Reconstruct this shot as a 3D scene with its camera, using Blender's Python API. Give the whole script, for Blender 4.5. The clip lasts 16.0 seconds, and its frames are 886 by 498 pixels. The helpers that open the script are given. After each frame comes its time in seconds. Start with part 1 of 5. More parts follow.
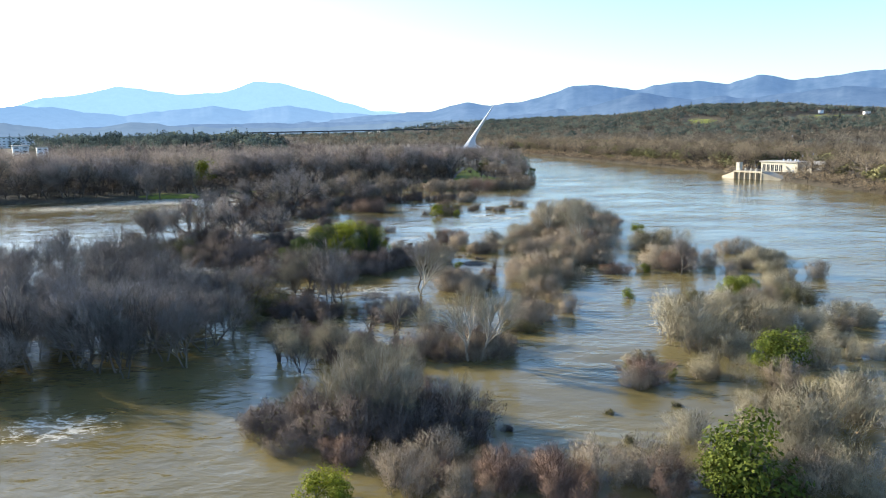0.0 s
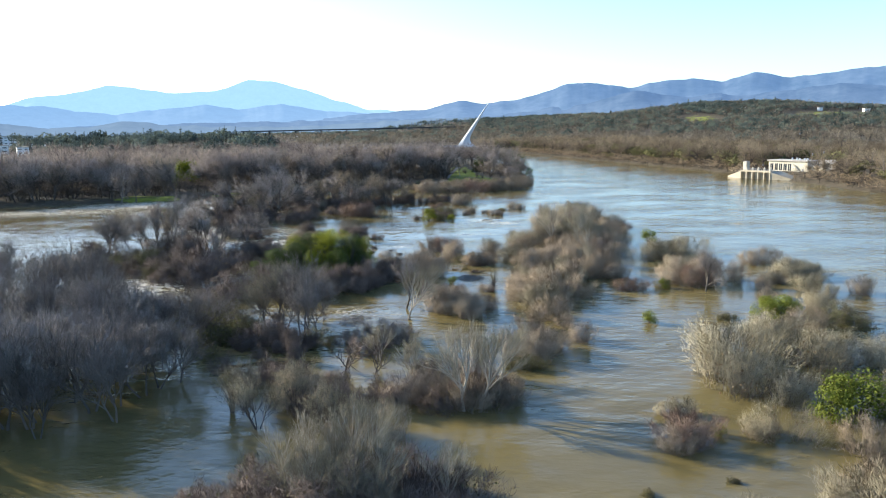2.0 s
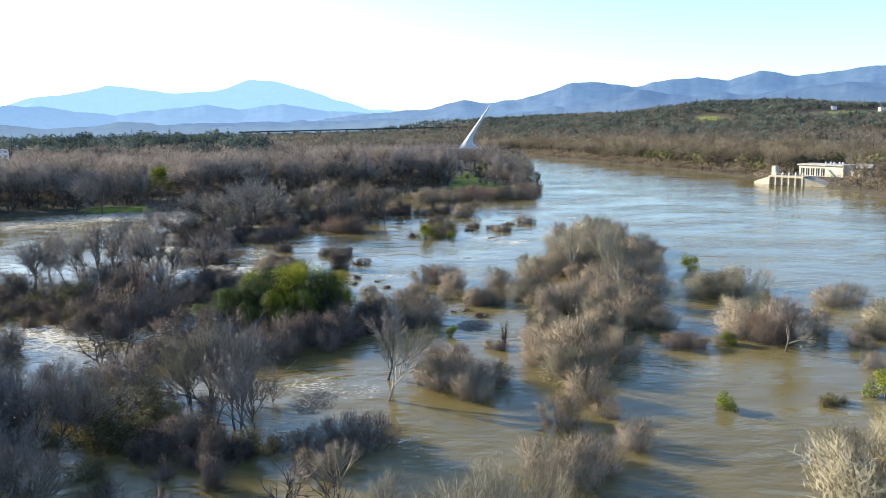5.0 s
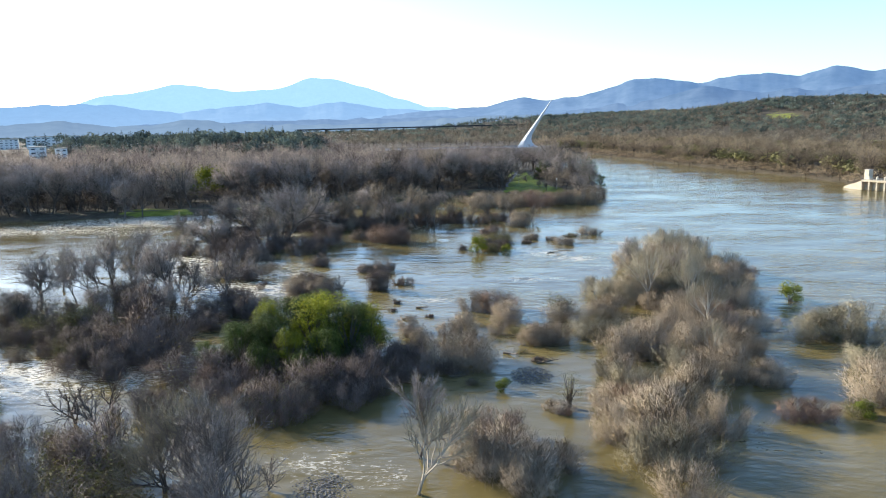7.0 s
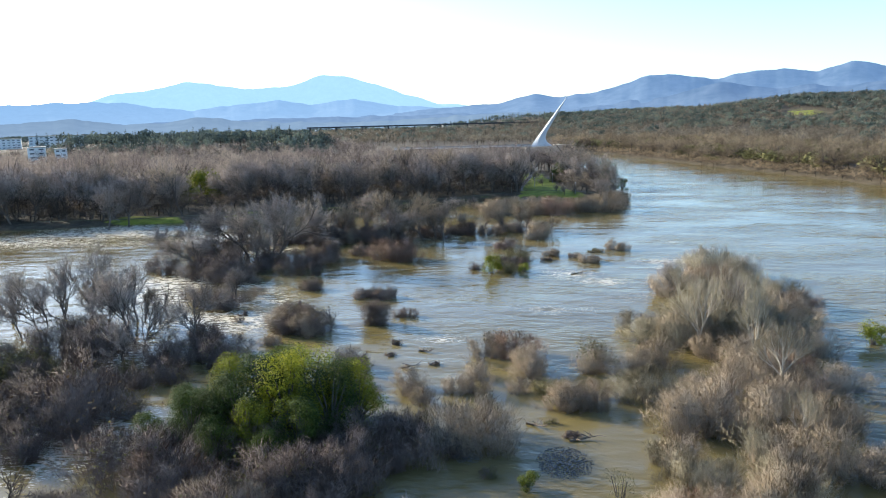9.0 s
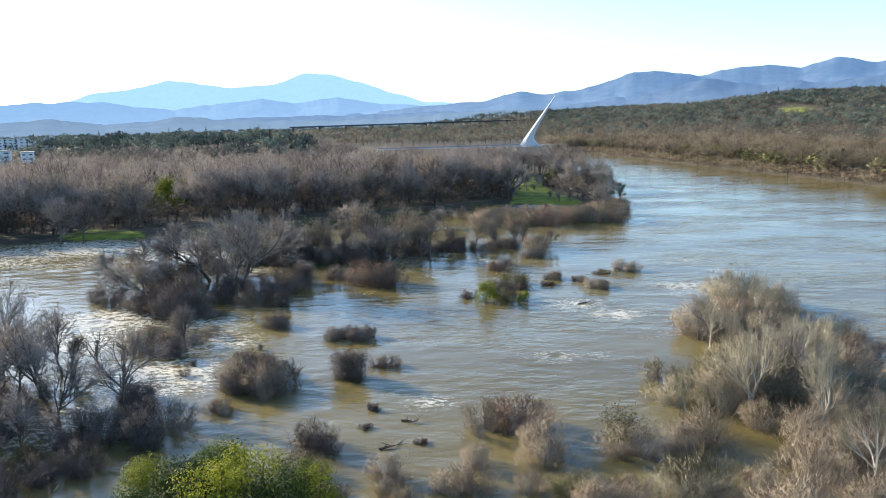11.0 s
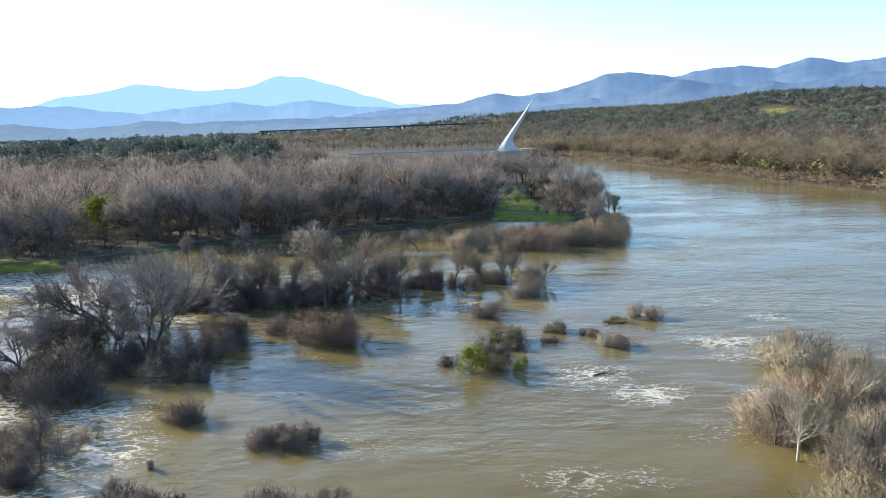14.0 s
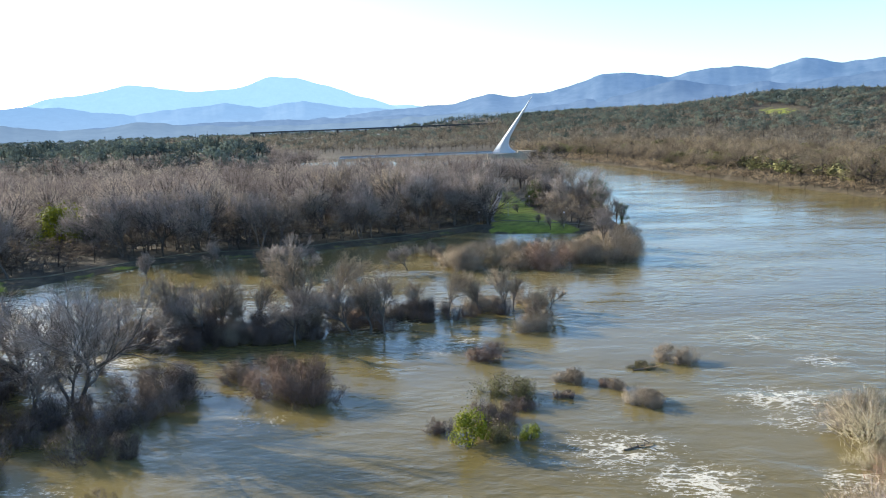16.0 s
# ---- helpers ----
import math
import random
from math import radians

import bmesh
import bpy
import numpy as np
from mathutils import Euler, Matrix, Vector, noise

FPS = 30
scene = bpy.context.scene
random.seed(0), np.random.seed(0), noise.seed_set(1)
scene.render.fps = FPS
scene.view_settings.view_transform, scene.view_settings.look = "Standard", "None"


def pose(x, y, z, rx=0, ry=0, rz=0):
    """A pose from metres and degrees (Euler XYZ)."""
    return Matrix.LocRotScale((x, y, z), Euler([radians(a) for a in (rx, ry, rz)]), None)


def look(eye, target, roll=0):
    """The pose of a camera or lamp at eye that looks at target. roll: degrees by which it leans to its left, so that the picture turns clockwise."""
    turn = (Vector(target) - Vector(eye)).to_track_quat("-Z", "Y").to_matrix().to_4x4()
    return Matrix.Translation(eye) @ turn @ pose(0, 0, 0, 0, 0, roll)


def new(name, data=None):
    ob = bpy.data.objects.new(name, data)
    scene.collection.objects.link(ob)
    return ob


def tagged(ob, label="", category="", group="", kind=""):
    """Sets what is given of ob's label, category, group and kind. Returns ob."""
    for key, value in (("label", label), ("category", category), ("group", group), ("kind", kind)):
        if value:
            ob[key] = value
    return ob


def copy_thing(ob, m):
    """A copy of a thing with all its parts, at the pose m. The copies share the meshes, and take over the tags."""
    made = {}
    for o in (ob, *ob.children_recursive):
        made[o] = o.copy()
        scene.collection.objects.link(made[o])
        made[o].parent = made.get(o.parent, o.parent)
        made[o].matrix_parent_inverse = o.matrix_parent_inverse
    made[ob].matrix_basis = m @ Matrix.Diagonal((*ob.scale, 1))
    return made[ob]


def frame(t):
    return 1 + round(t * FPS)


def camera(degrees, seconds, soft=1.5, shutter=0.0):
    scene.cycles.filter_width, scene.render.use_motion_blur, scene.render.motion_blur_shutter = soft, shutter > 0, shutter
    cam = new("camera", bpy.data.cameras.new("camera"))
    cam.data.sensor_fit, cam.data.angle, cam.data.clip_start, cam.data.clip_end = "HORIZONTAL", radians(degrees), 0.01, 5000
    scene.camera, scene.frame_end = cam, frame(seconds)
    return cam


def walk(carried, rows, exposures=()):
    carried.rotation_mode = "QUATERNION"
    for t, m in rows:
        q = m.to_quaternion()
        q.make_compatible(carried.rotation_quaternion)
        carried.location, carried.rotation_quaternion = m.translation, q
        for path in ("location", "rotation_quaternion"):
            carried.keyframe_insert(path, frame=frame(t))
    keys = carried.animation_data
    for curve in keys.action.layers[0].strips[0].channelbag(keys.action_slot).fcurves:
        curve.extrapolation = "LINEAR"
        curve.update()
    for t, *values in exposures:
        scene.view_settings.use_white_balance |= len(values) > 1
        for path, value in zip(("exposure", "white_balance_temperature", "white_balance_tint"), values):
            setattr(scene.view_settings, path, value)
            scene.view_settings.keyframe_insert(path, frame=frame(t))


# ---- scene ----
cam = camera(62.1, 16.0, soft=1.05)
METRES, EYE, TILT, LEAN, TURN = 200.0, 35.0, 0.0, 0.0, 0.0
ROWS = [
    (0.0, 0.0, 0.0, 0.0, -0.19, -9.46, 1.14),
    (0.5, 0.001, 0.0248, -0.0, -0.27, -9.49, 1.17),
    (1.0, 0.0019, 0.0502, -0.0001, -0.36, -9.52, 1.2),
    (1.5, 0.0026, 0.0768, -0.0004, -0.5, -9.55, 1.23),
    (2.0, 0.0033, 0.105, -0.001, -0.62, -9.59, 1.27),
    (2.5, 0.0042, 0.1346, -0.0012, -0.79, -9.62, 1.3),
    (3.0, 0.0055, 0.1659, -0.0005, -0.86, -9.64, 1.31),
    (3.5, 0.0069, 0.1984, 0.0003, -1.01, -9.61, 1.35),
    (6.0, 0.0146, 0.3515, 0.0063, 1.67, -9.61, 1.41),
    (6.5, 0.0159, 0.3819, 0.0073, 3.32, -9.64, 1.38),
    (7.0, 0.0162, 0.4127, 0.0087, 4.04, -9.71, 1.41),
    (7.5, 0.016, 0.444, 0.0095, 4.48, -9.77, 1.45),
    (8.0, 0.0148, 0.4755, 0.0104, 4.73, -9.83, 1.5),
    (8.5, 0.0129, 0.5075, 0.0123, 4.91, -9.86, 1.49),
    (9.0, 0.0105, 0.5403, 0.016, 4.95, -9.92, 1.54),
    (11.5, -0.0032, 0.6987, 0.0275, 3.22, -10.15, 1.93),
    (12.0, -0.0056, 0.7323, 0.0293, 2.61, -10.14, 2.0),
    (12.5, -0.0071, 0.7658, 0.0308, 2.38, -10.13, 2.03),
    (13.0, -0.0079, 0.7997, 0.0316, 2.27, -10.07, 2.06),
    (13.5, -0.0084, 0.8336, 0.0327, 2.05, -10.05, 2.1),
    (14.0, -0.009, 0.8676, 0.0332, 1.89, -10.04, 2.16),
    (14.5, -0.0096, 0.9007, 0.0339, 1.69, -10.04, 2.19),
    (15.0, -0.0096, 0.9335, 0.0346, 1.58, -10.02, 2.2),
    (15.5, -0.0095, 0.9658, 0.0354, 1.56, -10.01, 2.21),
    (16.0, -0.0093, 0.9977, 0.036, 1.46, -10.0, 2.25),
]
walk(cam, [(t, pose(0, 0, EYE, TILT, LEAN, TURN) @ pose(METRES * x, METRES * y, METRES * z, 90 + pitch, roll, yaw)) for t, x, y, z, yaw, pitch, roll in ROWS],
     exposures=[(0.0, 1.79, 6000, 8), (16.0, 1.79, 6000, 8)])

# ---- daylight ----
SUN_EL, SUN_AZ = 19.5, -60.5          # degrees; azimuth from +y towards +x
world = bpy.data.worlds.new("sky")
scene.world = world
world.use_nodes = True
wn = world.node_tree.nodes
sky = wn.new("ShaderNodeTexSky")
sky.sky_type = "NISHITA"
sky.sun_disc = False
sky.sun_elevation, sky.sun_rotation = radians(SUN_EL), radians(SUN_AZ)
sky.altitude, sky.air_density, sky.dust_density, sky.ozone_density = 150, 1.0, 1.1, 3.6
wn["Background"].inputs["Strength"].default_value = 0.108
world.node_tree.links.new(sky.outputs["Color"], wn["Background"].inputs["Color"])
sun = new("sun", bpy.data.lights.new("sun", "SUN"))
sun.data.energy, sun.data.angle, sun.data.color = 4.2, radians(0.6), (1.0, 0.87, 0.68)
to_sun = Vector((math.sin(radians(SUN_AZ)) * math.cos(radians(SUN_EL)), math.cos(radians(SUN_AZ)) * math.cos(radians(SUN_EL)), math.sin(radians(SUN_EL))))
sun.matrix_world = look(to_sun * 300, (0, 0, 0))


# ---- materials ----
def mat(name, rough=0.9):
    m = bpy.data.materials.new(name)
    m.use_nodes = True
    b = m.node_tree.nodes["Principled BSDF"]
    b.inputs["Roughness"].default_value = rough
    b.inputs["Specular IOR Level"].default_value = 0.2
    return m, m.node_tree.nodes, m.node_tree.links, b


def ramp(n, stops):
    r = n.new("ShaderNodeValToRGB")
    while len(r.color_ramp.elements) < len(stops):
        r.color_ramp.elements.new(0.5)
    for e, (p, c) in zip(r.color_ramp.elements, stops):
        e.position, e.color = p, (*c, 1)
    return r


def math_node(n, l, op, a, b=0.5, clamp=False):
    k = n.new("ShaderNodeMath")
    k.operation, k.use_clamp = op, clamp
    for i, v in enumerate((a, b)):
        if isinstance(v, (int, float)):
            k.inputs[i].default_value = v
        else:
            l.new(v, k.inputs[i])
    return k.outputs[0]


def noise_node(n, l, scale, detail=3, vec=None, rough=0.5):
    k = n.new("ShaderNodeTexNoise")
    k.inputs["Scale"].default_value, k.inputs["Detail"].default_value, k.inputs["Roughness"].default_value = scale, detail, rough
    if vec is not None:
        l.new(vec, k.inputs["Vector"])
    return k.outputs["Fac"]


def plant(name, dark, mid, light, rough=0.85, through_light=0.0, tint=False):
    """Bark, twigs or leaves: every plant and every twig takes its own shade between dark and light."""
    m, n, l, b = mat(name, rough)
    geo, info = n.new("ShaderNodeNewGeometry"), n.new("ShaderNodeObjectInfo")
    one = info.outputs["Random"]
    if tint:
        b.inputs["Specular IOR Level"].default_value = 0.0
        a = n.new("ShaderNodeAttribute")
        a.attribute_name = "tint"
        one = a.outputs["Fac"]
    share = 0.1 if tint else 0.45
    v = math_node(n, l, "MULTIPLY_ADD", geo.outputs["Random Per Island"], share)
    l.new(math_node(n, l, "MULTIPLY", one, 1 - share), v.node.inputs[2])
    if tint:
        grain = noise_node(n, l, 0.06, 4, geo.outputs["Position"], 0.75)
        v = math_node(n, l, "ADD", v, math_node(n, l, "MULTIPLY", math_node(n, l, "SUBTRACT", grain, 0.5), 1.1))
    r = ramp(n, [(0.05, dark), (0.5, mid), (0.95, light)])
    l.new(v, r.inputs["Fac"])
    l.new(r.outputs["Color"], b.inputs["Base Color"])
    if through_light:
        t, mix = n.new("ShaderNodeBsdfTranslucent"), n.new("ShaderNodeMixShader")
        l.new(r.outputs["Color"], t.inputs["Color"])
        mix.inputs[0].default_value = through_light
        l.new(b.outputs[0], mix.inputs[1])
        l.new(t.outputs[0], mix.inputs[2])
        l.new(mix.outputs[0], n["Material Output"].inputs["Surface"])
    return m


def worn(name, c1, c2, scale, rough=0.8, bump=0.2, metal=0.0):
    """A plain surface with stains at two scales and fine relief."""
    m, n, l, b = mat(name, rough)
    co = n.new("ShaderNodeTexCoord").outputs["Object"]
    a, c = noise_node(n, l, scale, 5, co), noise_node(n, l, scale * 9, 3, co)
    v = math_node(n, l, "MULTIPLY_ADD", a, 0.7)
    l.new(math_node(n, l, "MULTIPLY", c, 0.3), v.node.inputs[2])
    r = ramp(n, [(0.3, c1), (0.7, c2)])
    l.new(v, r.inputs["Fac"])
    l.new(r.outputs["Color"], b.inputs["Base Color"])
    k = n.new("ShaderNodeBump")
    k.inputs["Strength"].default_value = bump
    l.new(c, k.inputs["Height"])
    l.new(k.outputs[0], b.inputs["Normal"])
    b.inputs["Metallic"].default_value = metal
    return m


BARK = plant("bark_grey", (0.045, 0.038, 0.032), (0.085, 0.072, 0.06), (0.14, 0.12, 0.10))
BARK_PALE = plant("bark_pale", (0.20, 0.17, 0.13), (0.33, 0.29, 0.23), (0.46, 0.42, 0.35))
TWIG_GREY = plant("twig_grey", (0.128, 0.107, 0.092), (0.24, 0.202, 0.174), (0.36, 0.308, 0.265))
TWIG_WOODS = plant("twig_woods", (0.165, 0.138, 0.120), (0.285, 0.238, 0.206), (0.41, 0.345, 0.29))
TWIG_BROWN = plant("twig_brown", (0.128, 0.100, 0.068), (0.245, 0.194, 0.134), (0.365, 0.292, 0.205))
TWIG_STAND = plant("twig_stand", (0.105, 0.092, 0.084), (0.20, 0.177, 0.160), (0.31, 0.278, 0.25))
TWIG_RED = plant("twig_red", (0.09, 0.055, 0.038), (0.185, 0.118, 0.082), (0.285, 0.19, 0.135))
TWIG_TAN = plant("twig_tan", (0.115, 0.100, 0.066), (0.215, 0.188, 0.122), (0.33, 0.29, 0.195))
TWIG_DARK = plant("twig_dark", (0.058, 0.043, 0.036), (0.118, 0.089, 0.073), (0.205, 0.158, 0.127))
LEAF_OLIVE = plant("leaf_olive", (0.05, 0.048, 0.018), (0.115, 0.108, 0.040), (0.21, 0.19, 0.078), 0.9, 0.25)
LEAF_GREEN = plant("leaf_green", (0.014, 0.028, 0.008), (0.042, 0.064, 0.011), (0.10, 0.122, 0.017), 0.8, 0.25)
LEAF_BUSH = plant("leaf_bush", (0.05, 0.068, 0.009), (0.125, 0.145, 0.016), (0.22, 0.235, 0.03), 0.8, 0.3)
# yellow-green bushes, and evergreens whose sunlight is put into this colour
LEAF_YELLOW = plant("leaf_yellow", (0.075, 0.090, 0.007), (0.16, 0.172, 0.011), (0.26, 0.262, 0.02), 0.8, 0.3)
LEAF_DRY = plant("leaf_dry", (0.06, 0.04, 0.02), (0.15, 0.10, 0.05), (0.26, 0.19, 0.10), 0.8, 0.2)
FAR_TWIG = plant("woodland_twig", (0.115, 0.097, 0.090), (0.205, 0.171, 0.152), (0.31, 0.262, 0.215), 0.9, 0.4, tint=True)
# darker than woodland_twig: shade beneath the trees is put into the colour
UNDER_TWIG = plant("undergrowth_twig", (0.075, 0.06, 0.048), (0.14, 0.112, 0.086), (0.23, 0.19, 0.13), 0.9, 0.4, tint=True)
BANK_TWIG = plant("riverbank_twig", (0.10, 0.080, 0.056), (0.175, 0.140, 0.096), (0.27, 0.215, 0.145), 0.9, 0.4, tint=True)
HILL_TWIG = plant("hillside_twig", (0.10, 0.088, 0.066), (0.165, 0.142, 0.105), (0.25, 0.212, 0.155), 0.9, 0.4, tint=True)
REED_TWIG = plant("shore_reed", (0.20, 0.155, 0.10), (0.31, 0.24, 0.155), (0.42, 0.335, 0.22), 0.9, 0.4, tint=True)
FAR_BARK = plant("woodland_bark", (0.045, 0.038, 0.032), (0.08, 0.068, 0.058), (0.125, 0.108, 0.092), tint=True)
# needle green paled and cooled, with the distance haze put into the colour
FAR_PINE = plant("woodland_needles", (0.055, 0.072, 0.066), (0.098, 0.12, 0.102), (0.165, 0.185, 0.142), 0.7, 0.2, tint=True)
FAR_OAK = plant("woodland_olive", (0.060, 0.062, 0.028), (0.115, 0.112, 0.05), (0.19, 0.175, 0.085), 0.7, 0.2, tint=True)
CONCRETE = worn("concrete", (0.26, 0.225, 0.165), (0.40, 0.355, 0.27), 0.25, 0.85, 0.15)
WHITE_WALL = worn("painted_wall", (0.38, 0.345, 0.265), (0.50, 0.455, 0.36), 0.2, 0.7, 0.08)
TOWN_WALL = worn("white_render", (0.62, 0.61, 0.58), (0.78, 0.77, 0.74), 0.2, 0.7, 0.05)
ROOF = worn("roof_membrane", (0.27, 0.25, 0.215), (0.40, 0.375, 0.325), 0.3, 0.8, 0.1)
GLASS_DARK = worn("dark_glazing", (0.02, 0.025, 0.03), (0.04, 0.05, 0.06), 0.5, 0.1, 0.0)
STEEL_WHITE = worn("white_painted_steel", (0.42, 0.44, 0.46), (0.50, 0.515, 0.53), 0.06, 0.4, 0.03)
STEEL_GREY = worn("grey_steel", (0.20, 0.21, 0.22), (0.32, 0.33, 0.34), 0.5, 0.5, 0.05, 0.6)
DARK_DECK = worn("weathered_deck", (0.035, 0.04, 0.045), (0.07, 0.075, 0.08), 0.05, 0.8, 0.05)
WOOD = worn("weathered_wood", (0.10, 0.075, 0.05), (0.22, 0.17, 0.12), 0.8, 0.9, 0.3)
ROCK = worn("river_cobble", (0.07, 0.064, 0.056), (0.19, 0.175, 0.155), 1.5, 0.8, 0.3)
PATH = worn("path_gravel", (0.075, 0.072, 0.045), (0.125, 0.118, 0.078), 0.8, 0.9, 0.2)
ASPHALT = worn("asphalt", (0.09, 0.088, 0.085), (0.16, 0.155, 0.15), 0.8, 0.85, 0.2)


def ground_material():
    m, n, l, b = mat("ground_cover", 0.95)
    geo = n.new("ShaderNodeNewGeometry").outputs["Position"]
    a = n.new("ShaderNodeAttribute")
    a.attribute_name = "grass"
    litter = ramp(n, [(0.3, (0.032, 0.026, 0.018)), (0.55, (0.068, 0.055, 0.036)), (0.75, (0.11, 0.098, 0.058))])
    l.new(noise_node(n, l, 0.35, 8, geo, 0.65), litter.inputs["Fac"])
    lawn = ramp(n, [(0.3, (0.075, 0.088, 0.014)), (0.5, (0.155, 0.175, 0.022)), (0.72, (0.25, 0.26, 0.04))])
    l.new(noise_node(n, l, 0.22, 6, geo, 0.6), lawn.inputs["Fac"])
    edge = math_node(n, l, "ADD", a.outputs["Fac"], math_node(n, l, "SUBTRACT", noise_node(n, l, 0.12, 5, geo, 0.6), 0.5))
    k = ramp(n, [(0.42, (0, 0, 0)), (0.55, (1, 1, 1))])
    l.new(edge, k.inputs["Fac"])
    mix = n.new("ShaderNodeMixRGB")
    l.new(k.outputs["Color"], mix.inputs["Fac"])
    l.new(litter.outputs["Color"], mix.inputs["Color1"])
    l.new(lawn.outputs["Color"], mix.inputs["Color2"])
    l.new(mix.outputs["Color"], b.inputs["Base Color"])
    bump = n.new("ShaderNodeBump")
    bump.inputs["Strength"].default_value, bump.inputs["Distance"].default_value = 0.6, 0.3
    l.new(noise_node(n, l, 1.8, 6, geo, 0.7), bump.inputs["Height"])
    l.new(bump.outputs[0], b.inputs["Normal"])
    return m


def water_material():
    """Silty flood water: an opaque brown body under a rippled clear surface, with foam where the water breaks and sun
    glint painted in the same white.
    """
    m, n, l, b = mat("flood_water", 0.06)
    geo = n.new("ShaderNodeNewGeometry").outputs["Position"]
    mapping = n.new("ShaderNodeMapping")
    mapping.inputs["Rotation"].default_value = (0, 0, radians(20))
    mapping.inputs["Scale"].default_value = (0.55, 1.0, 1.0)
    l.new(geo, mapping.inputs["Vector"])
    flow = mapping.outputs["Vector"]
    silt = ramp(n, [(0.3, (0.095, 0.074, 0.026)), (0.5, (0.118, 0.093, 0.035)), (0.7, (0.144, 0.115, 0.048))])
    l.new(noise_node(n, l, 0.035, 5, flow, 0.6), silt.inputs["Fac"])
    a = n.new("ShaderNodeAttribute")
    a.attribute_name = "foam_glint"
    streak = n.new("ShaderNodeMapping")
    streak.inputs["Scale"].default_value = (0.5, 1.1, 1.0)
    l.new(geo, streak.inputs["Vector"])
    grain = noise_node(n, l, 2.6, 8, streak.outputs["Vector"], 0.8)
    broken = math_node(n, l, "MULTIPLY_ADD", a.outputs["Fac"], 0.21)
    l.new(grain, broken.node.inputs[2])
    wide = noise_node(n, l, 0.55, 5, streak.outputs["Vector"], 0.62)
    fold = math_node(n, l, "ABSOLUTE", math_node(n, l, "MULTIPLY_ADD", wide, 2.0))
    fold.node.inputs[0].links[0].from_node.inputs[2].default_value = -1.0
    lace = math_node(n, l, "POWER", math_node(n, l, "SUBTRACT", 1.0, fold), 9.0)
    lace = math_node(n, l, "MULTIPLY", math_node(n, l, "MULTIPLY", lace, a.outputs["Fac"]), 0.42)
    k = ramp(n, [(0.735, (0, 0, 0)), (0.88, (0.85, 0.85, 0.85))])
    l.new(math_node(n, l, "ADD", broken, lace), k.inputs["Fac"])
    mix = n.new("ShaderNodeMixRGB")
    l.new(k.outputs["Color"], mix.inputs["Fac"])
    l.new(silt.outputs["Color"], mix.inputs["Color1"])
    mix.inputs["Color2"].default_value = (0.52, 0.48, 0.385, 1)
    l.new(mix.outputs["Color"], b.inputs["Base Color"])
    l.new(math_node(n, l, "MULTIPLY_ADD", k.outputs["Color"], 0.5), b.inputs["Roughness"])
    b.inputs["Roughness"].links[0].from_node.inputs[2].default_value = 0.07
    b.inputs["IOR"].default_value = 1.30
    b.inputs["Specular IOR Level"].default_value = 0.5
    h = None
    for scale, weight in ((0.05, 2.2), (0.16, 1.5), (0.5, 0.6), (1.6, 0.13)):
        v = math_node(n, l, "MULTIPLY", noise_node(n, l, scale, 3, flow, 0.55), weight)
        h = v if h is None else math_node(n, l, "ADD", h, v)
    bump = n.new("ShaderNodeBump")
    bump.inputs["Strength"].default_value, bump.inputs["Distance"].default_value = 0.7, 0.36
    slick = n.new("ShaderNodeMapping")
    slick.inputs["Rotation"].default_value = (0, 0, radians(15))
    slick.inputs["Scale"].default_value = (0.5, 1.0, 1.0)
    l.new(geo, slick.inputs["Vector"])
    gust = ramp(n, [(0.40, (0.25, 0.25, 0.25)), (0.60, (1, 1, 1))])
    l.new(noise_node(n, l, 0.05, 5, slick.outputs["Vector"], 0.6), gust.inputs["Fac"])
    still = n.new("ShaderNodeAttribute")
    still.attribute_name = "calm"
    rest = math_node(n, l, "SUBTRACT", 1.0, math_node(n, l, "MULTIPLY", still.outputs["Fac"], 0.85))
    l.new(math_node(n, l, "MULTIPLY", gust.outputs["Color"], rest), bump.inputs["Strength"])
    l.new(h, bump.inputs["Height"])
    l.new(bump.outputs[0], b.inputs["Normal"])
    return m


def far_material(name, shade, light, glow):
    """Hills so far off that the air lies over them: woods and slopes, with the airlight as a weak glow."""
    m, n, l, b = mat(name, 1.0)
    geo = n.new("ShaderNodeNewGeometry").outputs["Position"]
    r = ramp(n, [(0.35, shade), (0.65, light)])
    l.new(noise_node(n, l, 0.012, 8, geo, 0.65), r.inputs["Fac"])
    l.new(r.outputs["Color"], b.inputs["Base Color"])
    # haze painted as emission of the slope itself, paler towards its foot
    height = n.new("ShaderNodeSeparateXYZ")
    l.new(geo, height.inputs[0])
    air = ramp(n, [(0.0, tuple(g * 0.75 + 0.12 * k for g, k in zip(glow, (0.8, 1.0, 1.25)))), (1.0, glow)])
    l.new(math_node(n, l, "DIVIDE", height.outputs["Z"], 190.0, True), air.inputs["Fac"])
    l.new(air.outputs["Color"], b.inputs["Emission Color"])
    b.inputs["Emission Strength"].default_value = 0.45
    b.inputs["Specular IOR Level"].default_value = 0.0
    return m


# ---- mesh helpers ----
def mesh_object(name, verts, faces, materials, parent=None, index=None, smooth=False, label=""):
    me = bpy.data.meshes.new(name)
    me.from_pydata([tuple(v) for v in verts], [], [tuple(f) for f in faces])
    for m in materials:
        me.materials.append(m)
    if index is not None:
        me.polygons.foreach_set("material_index", np.asarray(index, dtype=np.int32))
    if smooth:
        me.polygons.foreach_set("use_smooth", np.ones(len(me.polygons), dtype=bool))
    me.update()
    ob = new(name, me)
    if parent is not None:
        ob.parent = parent
    return tagged(ob, label=label)


